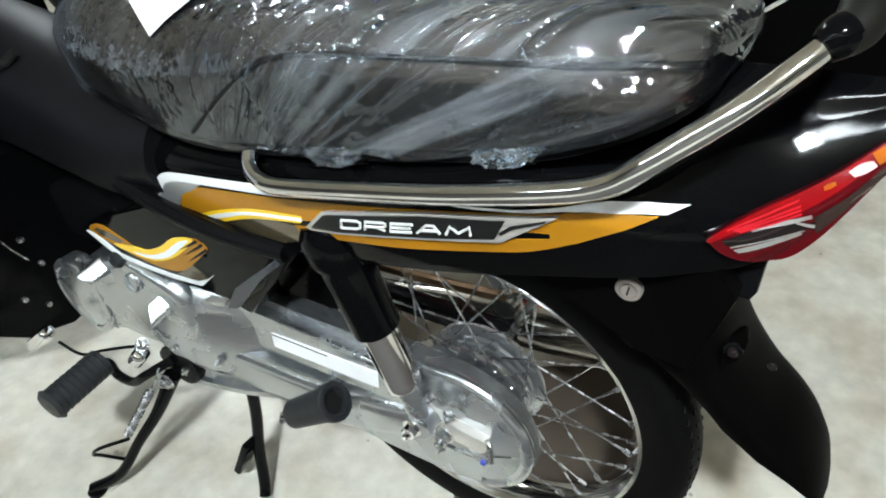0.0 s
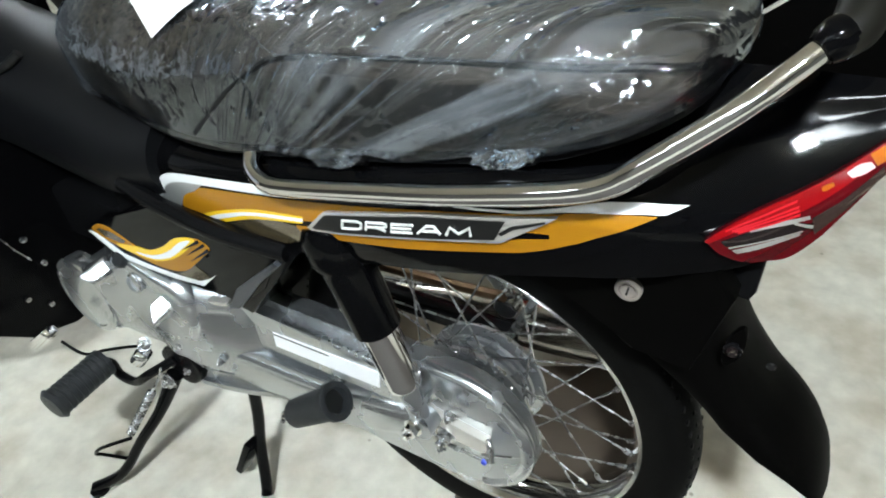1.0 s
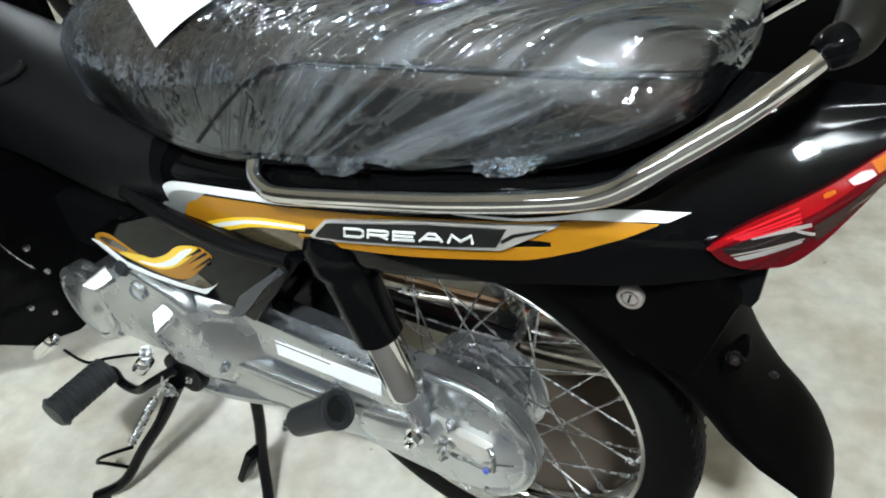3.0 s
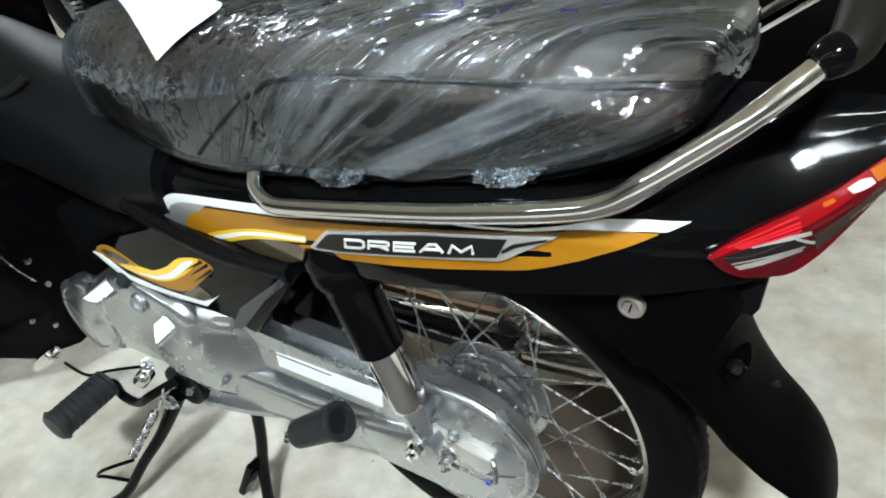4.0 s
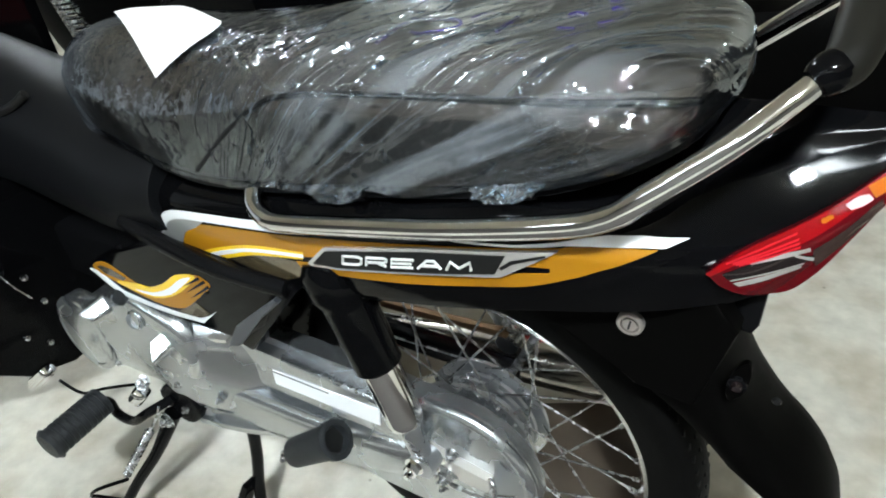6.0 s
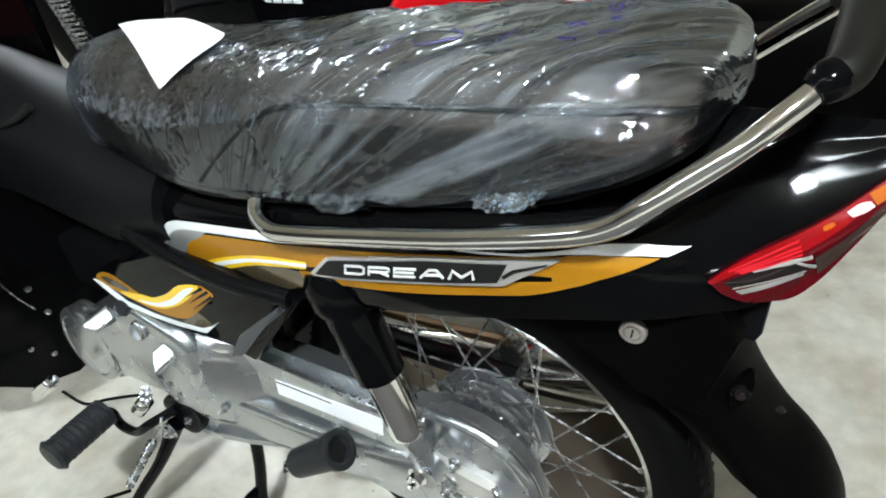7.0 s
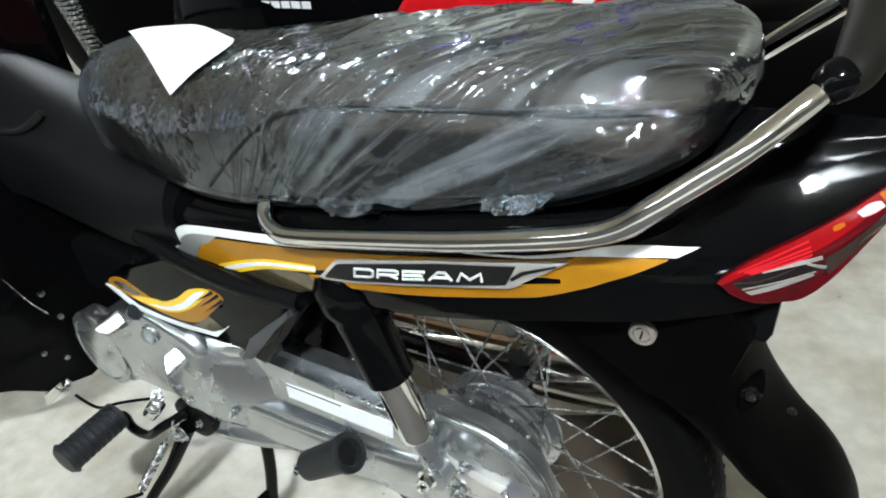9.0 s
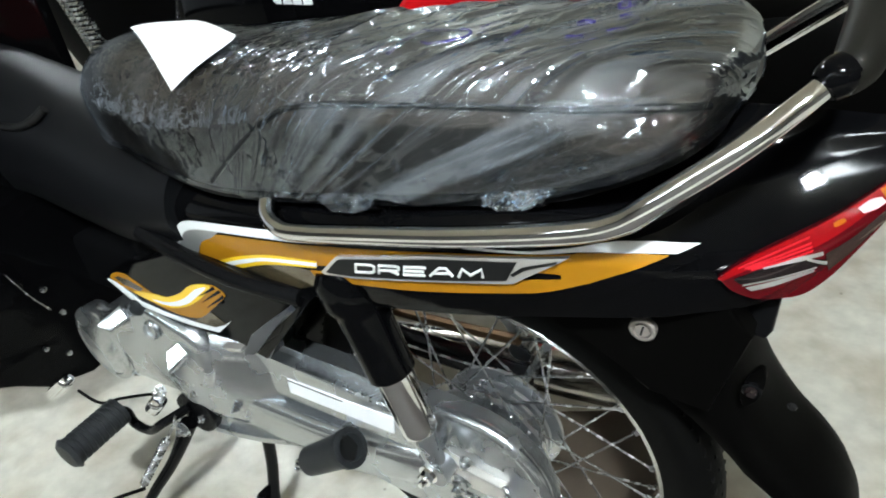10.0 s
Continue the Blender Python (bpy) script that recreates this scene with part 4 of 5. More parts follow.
hub = part("hub", lathe([(0, -0.048), (0.028, -0.048), (0.030, -0.040), (0.060, -0.036), (0.083, -0.0335), (0.087, -0.0325), (0.087, -0.0275), (0.078, -0.0260), (0.064, -0.0245), (0.060, -0.021), (0.060, -0.018), (0.072, -0.0165), (0.073, -0.0125), (0.061, -0.011),
                         (0.061, -0.007), (0.072, -0.0055), (0.073, -0.0015), (0.061, 0.000), (0.061, 0.004), (0.072, 0.0055), (0.073, 0.0095), (0.062, 0.011), (0.064, 0.014), (0.085, 0.0155), (0.085, 0.0205), (0.075, 0.026), (0.030, 0.046), (0, 0.046)], (0, 0, AX), seg=64), M_HUB, wheel, "finned cast alloy hub", 25)
holes = 18
spoke_mesh, nipple_mesh, head_mesh = {}, None, None
for side, yf, rf in ((-1, -0.0295, 0.0810), (1, 0.0180, 0.079)):
    for k in range(holes):
        a0 = 2 * math.pi * k / holes + (0.17 if side > 0 else 0)
        lean = radians(46) * (1 if k % 2 else -1)
        a1 = a0 + lean
        p0 = Vector((math.cos(a0) * rf, yf + side * (0.004 if k % 2 else -0.004), AX + math.sin(a0) * rf))
        p1 = Vector((math.cos(a1) * 0.2095, side * 0.007, AX + math.sin(a1) * 0.2095))
        spoke = part("spoke", sweep([p0, p1], 0.0014, 8), M_STEEL, wheel)
        d = (p0 - p1).normalized()
        part("nipple", lathe([(0, 0), (0.0032, 0), (0.0032, 0.012), (0.002, 0.014), (0, 0.014)], p1 - d * 0.002, d, 8), M_STEEL, spoke)
        part("spoke_head", lathe([(0, -0.001), (0.0036, -0.001), (0.0036, 0.001), (0.002, 0.003), (0, 0.003)], (p0.x, yf + side * 0.0028, p0.z), (0, side, 0), 10), M_STEEL, spoke)
part("axle", sweep([(0, -0.112, AX), (0, 0.112, AX)], 0.0065, 14), M_STEEL, wheel)

# swing arm and chain case
part("swing_arm", box((0.42, 0.026, 0.034), (-0.20, 0.085, AX + 0.01), 0.006), M_SATIN, bike, "black right swing arm")


def case_outline(grow=0.0):
    pts = [(-0.46, 0.262 - grow), (-0.30, 0.222 - grow), (-0.12, 0.200 - grow)]
    for k in range(17):
        a = radians(-98 + 192 * k / 16)
        pts.append((0.012 + (0.102 + grow) * math.cos(a), AX + 0.002 + (0.102 + grow) * math.sin(a)))
    pts += [(-0.10, 0.412 + grow), (-0.24, 0.412 + grow), (-0.36, 0.418 + grow), (-0.46, 0.41 + grow)]
    return pts


case = part("chain_case", plate(case_outline(), -0.086, -0.060, 0.010, 4), M_ALU, bike, "silver painted full chain case", 45)
part("case_band", plate([(-0.40, 0.318), (-0.30, 0.330), (-0.05, 0.334), (-0.028, 0.338), (-0.028, 0.370), (-0.05, 0.392), (-0.28, 0.400), (-0.40, 0.404)], -0.103, -0.084, 0.008, 3), M_ALU, case)
ARM_TOP = [(-0.43, 0.340), (-0.388, 0.318), (-0.317, 0.315), (-0.19, 0.315), (-0.11, 0.324), (-0.02, 0.324)]
ARM_LOW = [(-0.43, 0.222), (-0.375, 0.224), (-0.27, 0.236), (-0.18, 0.236), (-0.11, 0.246), (-0.02, 0.262)]
ARM_OUT = [(-0.43, 0.138), (-0.36, 0.126), (-0.20, 0.119), (-0.10, 0.112), (-0.05, 0.102), (-0.02, 0.090)]
rings = []
for k in range(29):
    x = -0.43 + 0.41 * k / 28
    t, b, o = (curve_value(x, c) for c in (ARM_TOP, ARM_LOW, ARM_OUT))
    rings.append([(x, y, z) for y, z in ((-0.070, t + 0.003), (-o + 0.014, t + 0.002), (-o + 0.006, t - 0.003), (-o + 0.001, t - 0.011), (-o, t - 0.022), (-o, b + 0.024), (-o + 0.003, b + 0.010), (-o + 0.012, b + 0.001), (-0.070, b))])
part("case_arm", skin(rings), M_ALU, case, sharp=60)
part("case_rib", skin([[(x, y, z) for y, z in ((-0.07, zc + 0.014), (-o, zc + 0.006), (-o, zc - 0.004), (-0.07, zc - 0.014))] for x, zc, o in ((-0.425, 0.230, 0.142), (-0.38, 0.235, 0.138), (-0.33, 0.240, 0.130), (-0.28, 0.244, 0.116))]), M_ALU, case)
rim_path = [(-0.035, 0.3975)] + [(0.012 + 0.093 * math.cos(a), AX + 0.002 + 0.093 * math.sin(a)) for a in (radians(88 - 158 * k / 20) for k in range(21))]
part("case_ridge", sweep([(x, -0.0800, z) for x, z in rim_path], 0.0095, 12, 2), M_ALU, case, sharp=60)
part("case_seam", sweep([(0.045, -0.0868, 0.274), (0.075, -0.0868, 0.288), (0.105, -0.0840, 0.304)], 0.0014, 8, 4), M_STEEL, case)
label = tagged(mesh_object("sticker", plate([(-0.264, 0.346), (-0.088, 0.350), (-0.084, 0.380), (-0.262, 0.373)], -0.1045, -0.1032, 0), M_LABEL), "white rectangular sticker with a black printed bar, on the chain case", "sticker")
for x0, x1, z in ((-0.225, -0.165, 0.3705), (-0.262, -0.225, 0.3695)):
    part("printed_bar", plate([(x0, z), (x1, z + 0.001), (x1, z + 0.003), (x0, z + 0.002)], -0.1049, -0.1044, 0), M_INK, label)
for x, z in ((-0.335, 0.408), (-0.02, 0.245)):
    part("case_bolt", bolt((x, -0.086, z), 0.005, long=0.008), M_STEEL, case)

# axle end: adjuster plate, nuts, shock foot
adjuster = part("chain_adjuster", plate([(-0.045, 0.298), (0.055, 0.292), (0.060, 0.304), (0.058, 0.318), (-0.02, 0.332), (-0.045, 0.330)], -0.098, -0.086, 0.003), M_BADGE, bike, "zinc plated chain adjuster")
part("adjuster_hook", sweep([(0.058, -0.096, 0.322), (0.066, -0.100, 0.318), (0.066, -0.102, 0.296), (0.058, -0.102, 0.288), (0.0, -0.100, 0.284)], 0.0032, 8), M_STEEL, adjuster)
part("adjuster_cap", box((0.007, 0.006, 0.006), (0.057, -0.104, 0.288), 0.0015), M_BLUE, adjuster, "blue adjuster nut")
part("axle_nut", bolt((0, -0.098, AX), 0.0095, long=0.018), M_STEEL, adjuster)
part("shock_nut", bolt((-0.023, -0.128, 0.338), 0.0085, long=0.018), M_CHROME, adjuster)
part("bracket_nut", bolt((0.012, -0.098, 0.345), 0.006, long=0.012), M_STEEL, adjuster)

# rear shock absorbers
def shock(y, near):
    top, foot = Vector((-0.090, y, 0.588)), Vector((-0.0155, y, 0.338))
    d = (foot - top).normalized()
    long = (foot - top).length
    s = part("rear_shock", lathe([(0, -0.03), (0.026, -0.028), (0.034, -0.016), (0.035, 0.010), (0.030, 0.022), (0.0285, 0.03), (0.0275, 0.112), (0.0255, 0.114), (0.0255, 0.108), (0, 0.108)], top, d, 28), M_BLACK, bike, "rear shock absorber with black cover and chrome sleeve")
    part("chrome_sleeve", lathe([(0, 0.09), (0.0222, 0.09), (0.0222, 0.190), (0.0215, 0.197), (0.018, 0.201), (0, 0.202)], top, d, 28), M_CHROME, s, "chrome sleeve")
    part("shock_foot", lathe([(0, 0.195), (0.019, 0.197), (0.013, 0.222), (0.012, long - 0.008), (0, long - 0.008)], top, d, 20), M_ALU, s)
    part("shock_eye", lathe([(0, -0.012), (0.017, -0.012), (0.017, 0.012), (0, 0.012)], foot, (0, 1, 0), 20), M_ALU, s)
    part("shock_eye", lathe([(0, -0.014), (0.026, -0.014), (0.028, 0.014), (0, 0.014)], top - d * 0.01, (0, 1, 0), 20), M_SATIN, s)
    return s


shock(-0.116, True)
shock(0.116, False)

# engine side cover
ENG = [(-0.708, 0.322), (-0.690, 0.357), (-0.640, 0.390), (-0.566, 0.434), (-0.49, 0.460), (-0.43, 0.450), (-0.385, 0.430), (-0.365, 0.385), (-0.385, 0.325), (-0.43, 0.296), (-0.50, 0.286), (-0.565, 0.283), (-0.60, 0.272), (-0.645, 0.272), (-0.685, 0.292)]


def eng_ring(scale, y):
    c = Vector((-0.53, 0.375, 0))
    return [(c.x + (p.x - c.x) * scale, y, c.y + (p.y - c.y) * scale) for p in smooth_path([(x, z, 0) for x, z in ENG], 5, True)]


engine = part("engine_cover", skin([eng_ring(0.97, -0.086), eng_ring(1.0, -0.094), eng_ring(1.0, -0.122), eng_ring(0.99, -0.130), eng_ring(0.965, -0.138), eng_ring(0.93, -0.143), eng_ring(0.88, -0.146), eng_ring(0.60, -0.149), eng_ring(0.2, -0.150)]), M_ALU, bike, "silver engine side cover", 35)
part("generator_cap", lathe([(0, -0.02), (0.069, -0.02), (0.069, 0.006), (0.067, 0.0095), (0.062, 0.0115), (0.057, 0.0120), (0.0555, 0.0108), (0.052, 0.0108), (0.050, 0.0120), (0.030, 0.0135), (0, 0.0140)], (-0.643, -0.140, 0.332), (-0.03, -1, 0.05), 56), M_ALU, engine)


def facet(at, xz, n=(0.614, -0.421, 0.667)):
    """A polished flat, sloping up and back to mirror a lamp at the camera, with a skirt running into the casting."""
    c = Vector(at)
    top = [(x, c.y - (n[0] * (x - c.x) + n[2] * (z - c.z)) / n[1], z) for x, z in xz]
    rim = [(c.x + (x - c.x) * 1.35, c.y + (y - c.y) * 1.2 + 0.004, c.z + (z - c.z) * 1.35) for x, y, z in top]
    foot = [(c.x + (x - c.x) * 1.7, max(y, c.y) + 0.03, c.z + (z - c.z) * 1.7) for x, y, z in top]
    core = [(c.x + (x - c.x) * 0.5, c.y + (y - c.y) * 0.5, c.z + (z - c.z) * 0.5) for x, y, z in top]
    return skin([foot, rim, top, core])


for at, xz in (((-0.414, -0.156, 0.407), [(-0.422, 0.410), (-0.410, 0.422), (-0.399, 0.409), (-0.411, 0.391)]),
               ((-0.530, -0.154, 0.431), [(-0.546, 0.430), (-0.535, 0.440), (-0.515, 0.435), (-0.531, 0.420)])):
    part("polished_flat", facet(at, xz), M_ALU, engine, "polished flat turned to show a highlight to the camera", 80)
part("cover_neck", skin([[(x, y, z) for y, z in ((-0.03, zl), (yo + 0.022, zl), (yo + 0.006, zl + 0.008), (yo, zl + 0.026), (yo, zh - 0.046), (yo + 0.006, zh - 0.028), (yo + 0.030, zh), (-0.03, zh))]
                         for x, zl, zh, yo in ((-0.48, 0.290, 0.445, -0.150), (-0.44, 0.272, 0.446, -0.152), (-0.40, 0.262, 0.440, -0.146), (-0.36, 0.252, 0.434, -0.132), (-0.32, 0.240, 0.426, -0.112), (-0.29, 0.232, 0.418, -0.100))]), M_ALU, engine, sharp=50)
part("cover_plug", lathe([(0, 0), (0.013, 0), (0.013, 0.008), (0.010, 0.012), (0, 0.013)], (-0.487, -0.138, 0.452), (0.1, -0.75, 0.6), 24), M_RUBBER, engine, "black rubber plug")
part("inspection_cap", lathe([(0, 0), (0.015, 0), (0.015, 0.005), (0.012, 0.007), (0.011, 0.003), (0, 0.003)], (-0.462, -0.148, 0.426), (0.1, -1, 0.25), 24), M_ALU, engine)
for x, y, z in ((-0.694, -0.132, 0.350), (-0.585, -0.140, 0.288), (-0.60, -0.138, 0.420), (-0.426, -0.148, 0.316), (-0.359, -0.134, 0.300)):
    part("cover_bolt", bolt((x, y, z), 0.0048, long=0.009), M_STEEL, engine)
part("crankcase", box((0.30, 0.16, 0.15), (-0.52, 0.05, 0.36), 0.03), M_SATIN, bike)
part("cylinder", box((0.20, 0.13, 0.11), (-0.76, 0.03, 0.37), 0.015), M_SATIN, bike)

# lower side cover with its stripe
COVER = [(-0.540, 0.488), (-0.522, 0.506), (-0.497, 0.512), (-0.374, 0.575), (-0.228, 0.580), (-0.158, 0.568), (-0.20, 0.500), (-0.250, 0.458), (-0.320, 0.459), (-0.353, 0.456), (-0.506, 0.454)]
lower = part("lower_cover", plate(COVER, -0.140, -0.110, 0.006, 3), M_BLACK, bike, "black lower side cover with amber and white stripe")
part("amber_stripe", plate([(-0.526, 0.498), (-0.506, 0.509), (-0.480, 0.510), (-0.434, 0.493), (-0.408, 0.495), (-0.367, 0.514), (-0.335, 0.536), (-0.296, 0.547), (-0.284, 0.5455), (-0.275, 0.541), (-0.276, 0.534),
                            (-0.290, 0.522), (-0.305, 0.510), (-0.342, 0.482), (-0.381, 0.472), (-0.420, 0.472), (-0.458, 0.477), (-0.497, 0.483), (-0.524, 0.490)], -0.1408, -0.1395, 0, 2, 3), M_ORANGE, lower, "amber stripe with a feathered end")
part("dark_stripe", plate([(-0.516, 0.498), (-0.505, 0.503), (-0.481, 0.503), (-0.453, 0.496), (-0.464, 0.489), (-0.502, 0.490)], -0.1412, -0.1395, 0), M_BROWN, lower)
part("yellow_stripe", plate([(-0.480, 0.484), (-0.430, 0.4935), (-0.405, 0.496), (-0.368, 0.514), (-0.337, 0.5355), (-0.298, 0.546), (-0.310, 0.531), (-0.352, 0.500), (-0.400, 0.480), (-0.455, 0.478)], -0.1413, -0.1395, 0, 2, 3), M_YELLOW, lower, "yellow sweep")
part("white_stripe", plate([(-0.440, 0.482), (-0.403, 0.488), (-0.363, 0.507), (-0.330, 0.531), (-0.306, 0.541), (-0.326, 0.524), (-0.362, 0.498), (-0.403, 0.483)], -0.1417, -0.1395, 0, 2, 3), M_WHITE, lower, "white sweep")
for tip_x, tip_z, end_x, end_z in ((-0.2900, 0.5452, -0.330, 0.520), (-0.2812, 0.5428, -0.326, 0.512), (-0.2768, 0.5362, -0.322, 0.504), (-0.2842, 0.5255, -0.320, 0.496)):
    part("dark_stripe", plate([(end_x, end_z), (tip_x - 0.0012, tip_z + 0.0012), (tip_x + 0.0012, tip_z - 0.0022)], -0.1422, -0.1395, 0), M_BLACK, lower, "thin black slit")
part("silver_stripe", plate([(-0.342, 0.482), (-0.318, 0.500), (-0.296, 0.486), (-0.316, 0.474), (-0.360, 0.471)], -0.1407, -0.1395, 0), M_BROWN, lower, "bronze grey patch")
part("white_stripe", plate([(-0.538, 0.489), (-0.512, 0.474), (-0.487, 0.460), (-0.427, 0.458), (-0.372, 0.460), (-0.314, 0.467), (-0.278, 0.498), (-0.297, 0.484), (-0.321, 0.472), (-0.369, 0.467), (-0.424, 0.465), (-0.475, 0.468), (-0.520, 0.490)], -0.1416, -0.1395, 0), M_WHITE, lower, "thin white edge line")
part("frame_tube", sweep([(-0.42, -0.128, 0.588), (-0.33, -0.138, 0.578), (-0.24, -0.140, 0.570), (-0.15, -0.132, 0.566)], 0.011, 14), M_SATIN, bike, "black frame tube")
part("lower_bracket", plate([(-0.285, 0.448), (-0.255, 0.462), (-0.205, 0.515), (-0.150, 0.572), (-0.135, 0.568), (-0.185, 0.510), (-0.245, 0.440)], -0.136, -0.085, 0.006), M_BLACK, bike)

# Edge is black plastic; its bluish sheen is put into this grey.
part("cover_rim", plate([(-0.281, 0.441), (-0.251, 0.484), (-0.213, 0.516), (-0.167, 0.553), (-0.160, 0.550), (-0.200, 0.513), (-0.232, 0.477), (-0.257, 0.450)], -0.1430, -0.120, 0.003, 2), M_RIMSHEEN, lower, "black cover edge with its sheen put into the grey")
# Silver strip stands in for a bright reflection along the cover's lip.
part("lip_reflection", plate([(-0.323, 0.4385), (-0.302, 0.4440), (-0.282, 0.4500), (-0.283, 0.4440), (-0.306, 0.4365)], -0.1415, -0.130, 0.001), M_BADGE, lower, "silver strip standing in for a reflection on the lower lip")

# front body cover of matte plastic
TUN_W = [(-1.05, 0.07), (-0.80, 0.088), (-0.60, 0.108), (-0.46, 0.128), (-0.345, 0.134)]
TUN_T = [(-1.05, 0.775), (-0.86, 0.757), (-0.76, 0.735), (-0.68, 0.716), (-0.60, 0.703), (-0.52, 0.695), (-0.43, 0.692), (-0.345, 0.70)]
TUN_B = [(-1.05, 0.53), (-0.80, 0.548), (-0.60, 0.545), (-0.46, 0.555), (-0.345, 0.585)]


def tunnel_ring(x):
    w, t, b = curve_value(x, TUN_W), curve_value(x, TUN_T), curve_value(x, TUN_B)
    near = []
    for k in range(17):
        a = math.pi / 2 * k / 16
        near.append((x, -w * math.cos(a) ** 0.85, b + 0.03 + (t - b - 0.03) * math.sin(a) ** 0.9))
    near = [(x, -w * 0.90, b)] + near
    return near + [(x, -y, z) for x, y, z in reversed(near[:-1])]


tunnel = part("centre_cover", skin([tunnel_ring(-1.05 + 0.705 * k / 30) for k in range(31)]), M_MATTE, bike, "matte black textured plastic centre cover", 50)
part("cover_slot", sweep([(-0.775, -0.078, 0.6675), (-0.723, -0.079, 0.673), (-0.683, -0.074, 0.6865), (-0.663, -0.062, 0.701)], 0.0065, 10, 6), M_INK, tunnel)

# leg shield
SHIELD = [(-0.40, 0.36), (-0.30, 0.272), (-0.227, 0.226), (-0.188, 0.180), (-0.105, 0.150), (-0.04, 0.16), (0.05, 0.25), (0.05, 0.62), (-0.20, 0.66), (-0.36, 0.60)]
bm = plate(SHIELD, -0.006, 0.006, 0.004)
bmesh.ops.transform(bm, matrix=pose(-0.86, 0, 0, 0, 0, 90), verts=bm.verts)
shield = part("leg_shield", bm, M_BLACK, bike, "glossy black leg shield")
# Highlight along the shield's edge, made as a thin steel strip.
for p, q in (((-0.851, -0.156, 0.420), (-0.851, -0.121, 0.319)),):
    part("edge_highlight", sweep([p, ((p[0] + q[0]) / 2, (p[1] + q[1]) / 2, (p[2] + q[2]) / 2 - 0.01), q], 0.0016, 8), M_STEEL, shield, "thin bright strip standing in for a highlight on the shield edge")
for y, z in ((-0.16, 0.255), (-0.13, 0.22), (-0.115, 0.36), (-0.105, 0.30)):
    part("shield_screw", lathe([(0, 0), (0.006, 0), (0.005, 0.004), (0, 0.005)], (-0.853, y, z), (1, 0, 0), 12), M_STEEL, shield)

# foot pegs, gear lever, stands
def peg(p0, p1, r, name="rubber"):
    p0, p1 = Vector(p0), Vector(p1)
    d = (p1 - p0)
    long = d.length
    prof = [(0, 0), (r * 0.9, 0)]
    n = 9
    for k in range(n):
        s = long * k / n
        prof += [(r, s + long * 0.01), (r, s + long * 0.075), (r * 0.93, s + long * 0.085), (r * 0.93, s + long * 0.105)]
    prof += [(r * 1.14, long * 0.985), (r * 1.14, long), (r * 0.9, long + 0.006), (0, long + 0.007)]
    return lathe(prof, p0, d.normalized(), 20)


def passenger_peg():
    """A blunt rubber sleeve, folded back, with a hollow end."""
    a, b = Vector((-0.180, -0.170, 0.322)), Vector((-0.106, -0.160, 0.376))
    d = (b - a).normalized()
    long = (b - a).length
    return lathe([(0, 0), (0.015, 0), (0.0195, 0.006), (0.0205, long * 0.4), (0.022, long - 0.010), (0.0245, long - 0.008), (0.0245, long - 0.001), (0.022, long), (0.017, long), (0.016, long - 0.010), (0, long - 0.010)], a, d, 20)


front_peg = part("front_foot_peg", peg((-0.572, -0.198, 0.262), (-0.566, -0.290, 0.262), 0.024), M_RUBBER, bike, "ribbed black rubber foot peg")
part("peg_arm", sweep([(-0.572, -0.200, 0.262), (-0.574, -0.190, 0.248), (-0.574, -0.187, 0.218), (-0.535, -0.186, 0.220), (-0.495, -0.180, 0.250), (-0.455, -0.15, 0.275)], 0.0075, 12), M_SATIN, front_peg)
rear_peg = part("rear_foot_peg", passenger_peg(), M_RUBBER, bike, "black rubber passenger foot peg folded back")
part("peg_arm", sweep([(-0.165, -0.098, 0.315), (-0.178, -0.130, 0.312), (-0.180, -0.165, 0.316)], 0.011, 12), M_STEEL, rear_peg)
peg_a, peg_b = Vector((-0.180, -0.170, 0.322)), Vector((-0.106, -0.160, 0.376))
part("peg_hollow", lathe([(0, 0), (0.0165, 0), (0.0165, 0.001), (0, 0.001)], peg_b - (peg_b - peg_a).normalized() * 0.0095, (peg_b - peg_a).normalized(), 5), M_INK, rear_peg, "dark hollow end")
part("peg_pin", bolt((-0.186, -0.178, 0.322), 0.006, long=0.010), M_STEEL, rear_peg)
gear = part("gear_lever", sweep([(-0.672, -0.205, 0.268), (-0.628, -0.20, 0.254), (-0.575, -0.188, 0.276), (-0.52, -0.175, 0.296), (-0.49, -0.165, 0.302)], 0.0026, 10), M_SATIN, bike, "dark gear lever rod with chrome pads")


def pedal_pad(size, at, turn):
    """A small plated pad with soft edges and a crowned top."""
    bm = box(size, (0, 0, 0), min(size) * 0.42, seg=4)
    for v in bm.verts:
        v.co.z += 0.10 * size[2] * (1 - (2 * v.co.x / size[0]) ** 2)
    bmesh.ops.transform(bm, matrix=pose(*at, *turn), verts=bm.verts)
    return bm


part("pedal_pad", pedal_pad((0.082, 0.026, 0.022), (-0.702, -0.215, 0.272), (-6, -38, 8)), M_CHROME, gear, "bright chrome pedal pad", 80)
part("pedal_pad", pedal_pad((0.034, 0.028, 0.024), (-0.490, -0.178, 0.290), (0, -46, 20)), M_CHROME, gear, "chrome heel pad", 80)
part("pad_clamp", bolt((-0.476, -0.172, 0.318), 0.0075, (0.2, -0.6, 0.7), long=0.010), M_STEEL, gear)
part("stand_plate", plate([(-0.495, 0.262), (-0.470, 0.292), (-0.425, 0.300), (-0.405, 0.27), (-0.425, 0.232), (-0.462, 0.222)], -0.150, -0.10, 0.005, 2, 3), M_SATIN, bike, "black stand bracket")
side_stand = part("side_stand", sweep([(-0.462, -0.158, 0.245), (-0.495, -0.190, 0.175), (-0.535, -0.225, 0.112), (-0.575, -0.262, 0.045), (-0.625, -0.296, 0.012)], [0.014, 0.010, 0.009, 0.009, 0.010], 12), M_BLACK, bike, "black side stand leg folded down")
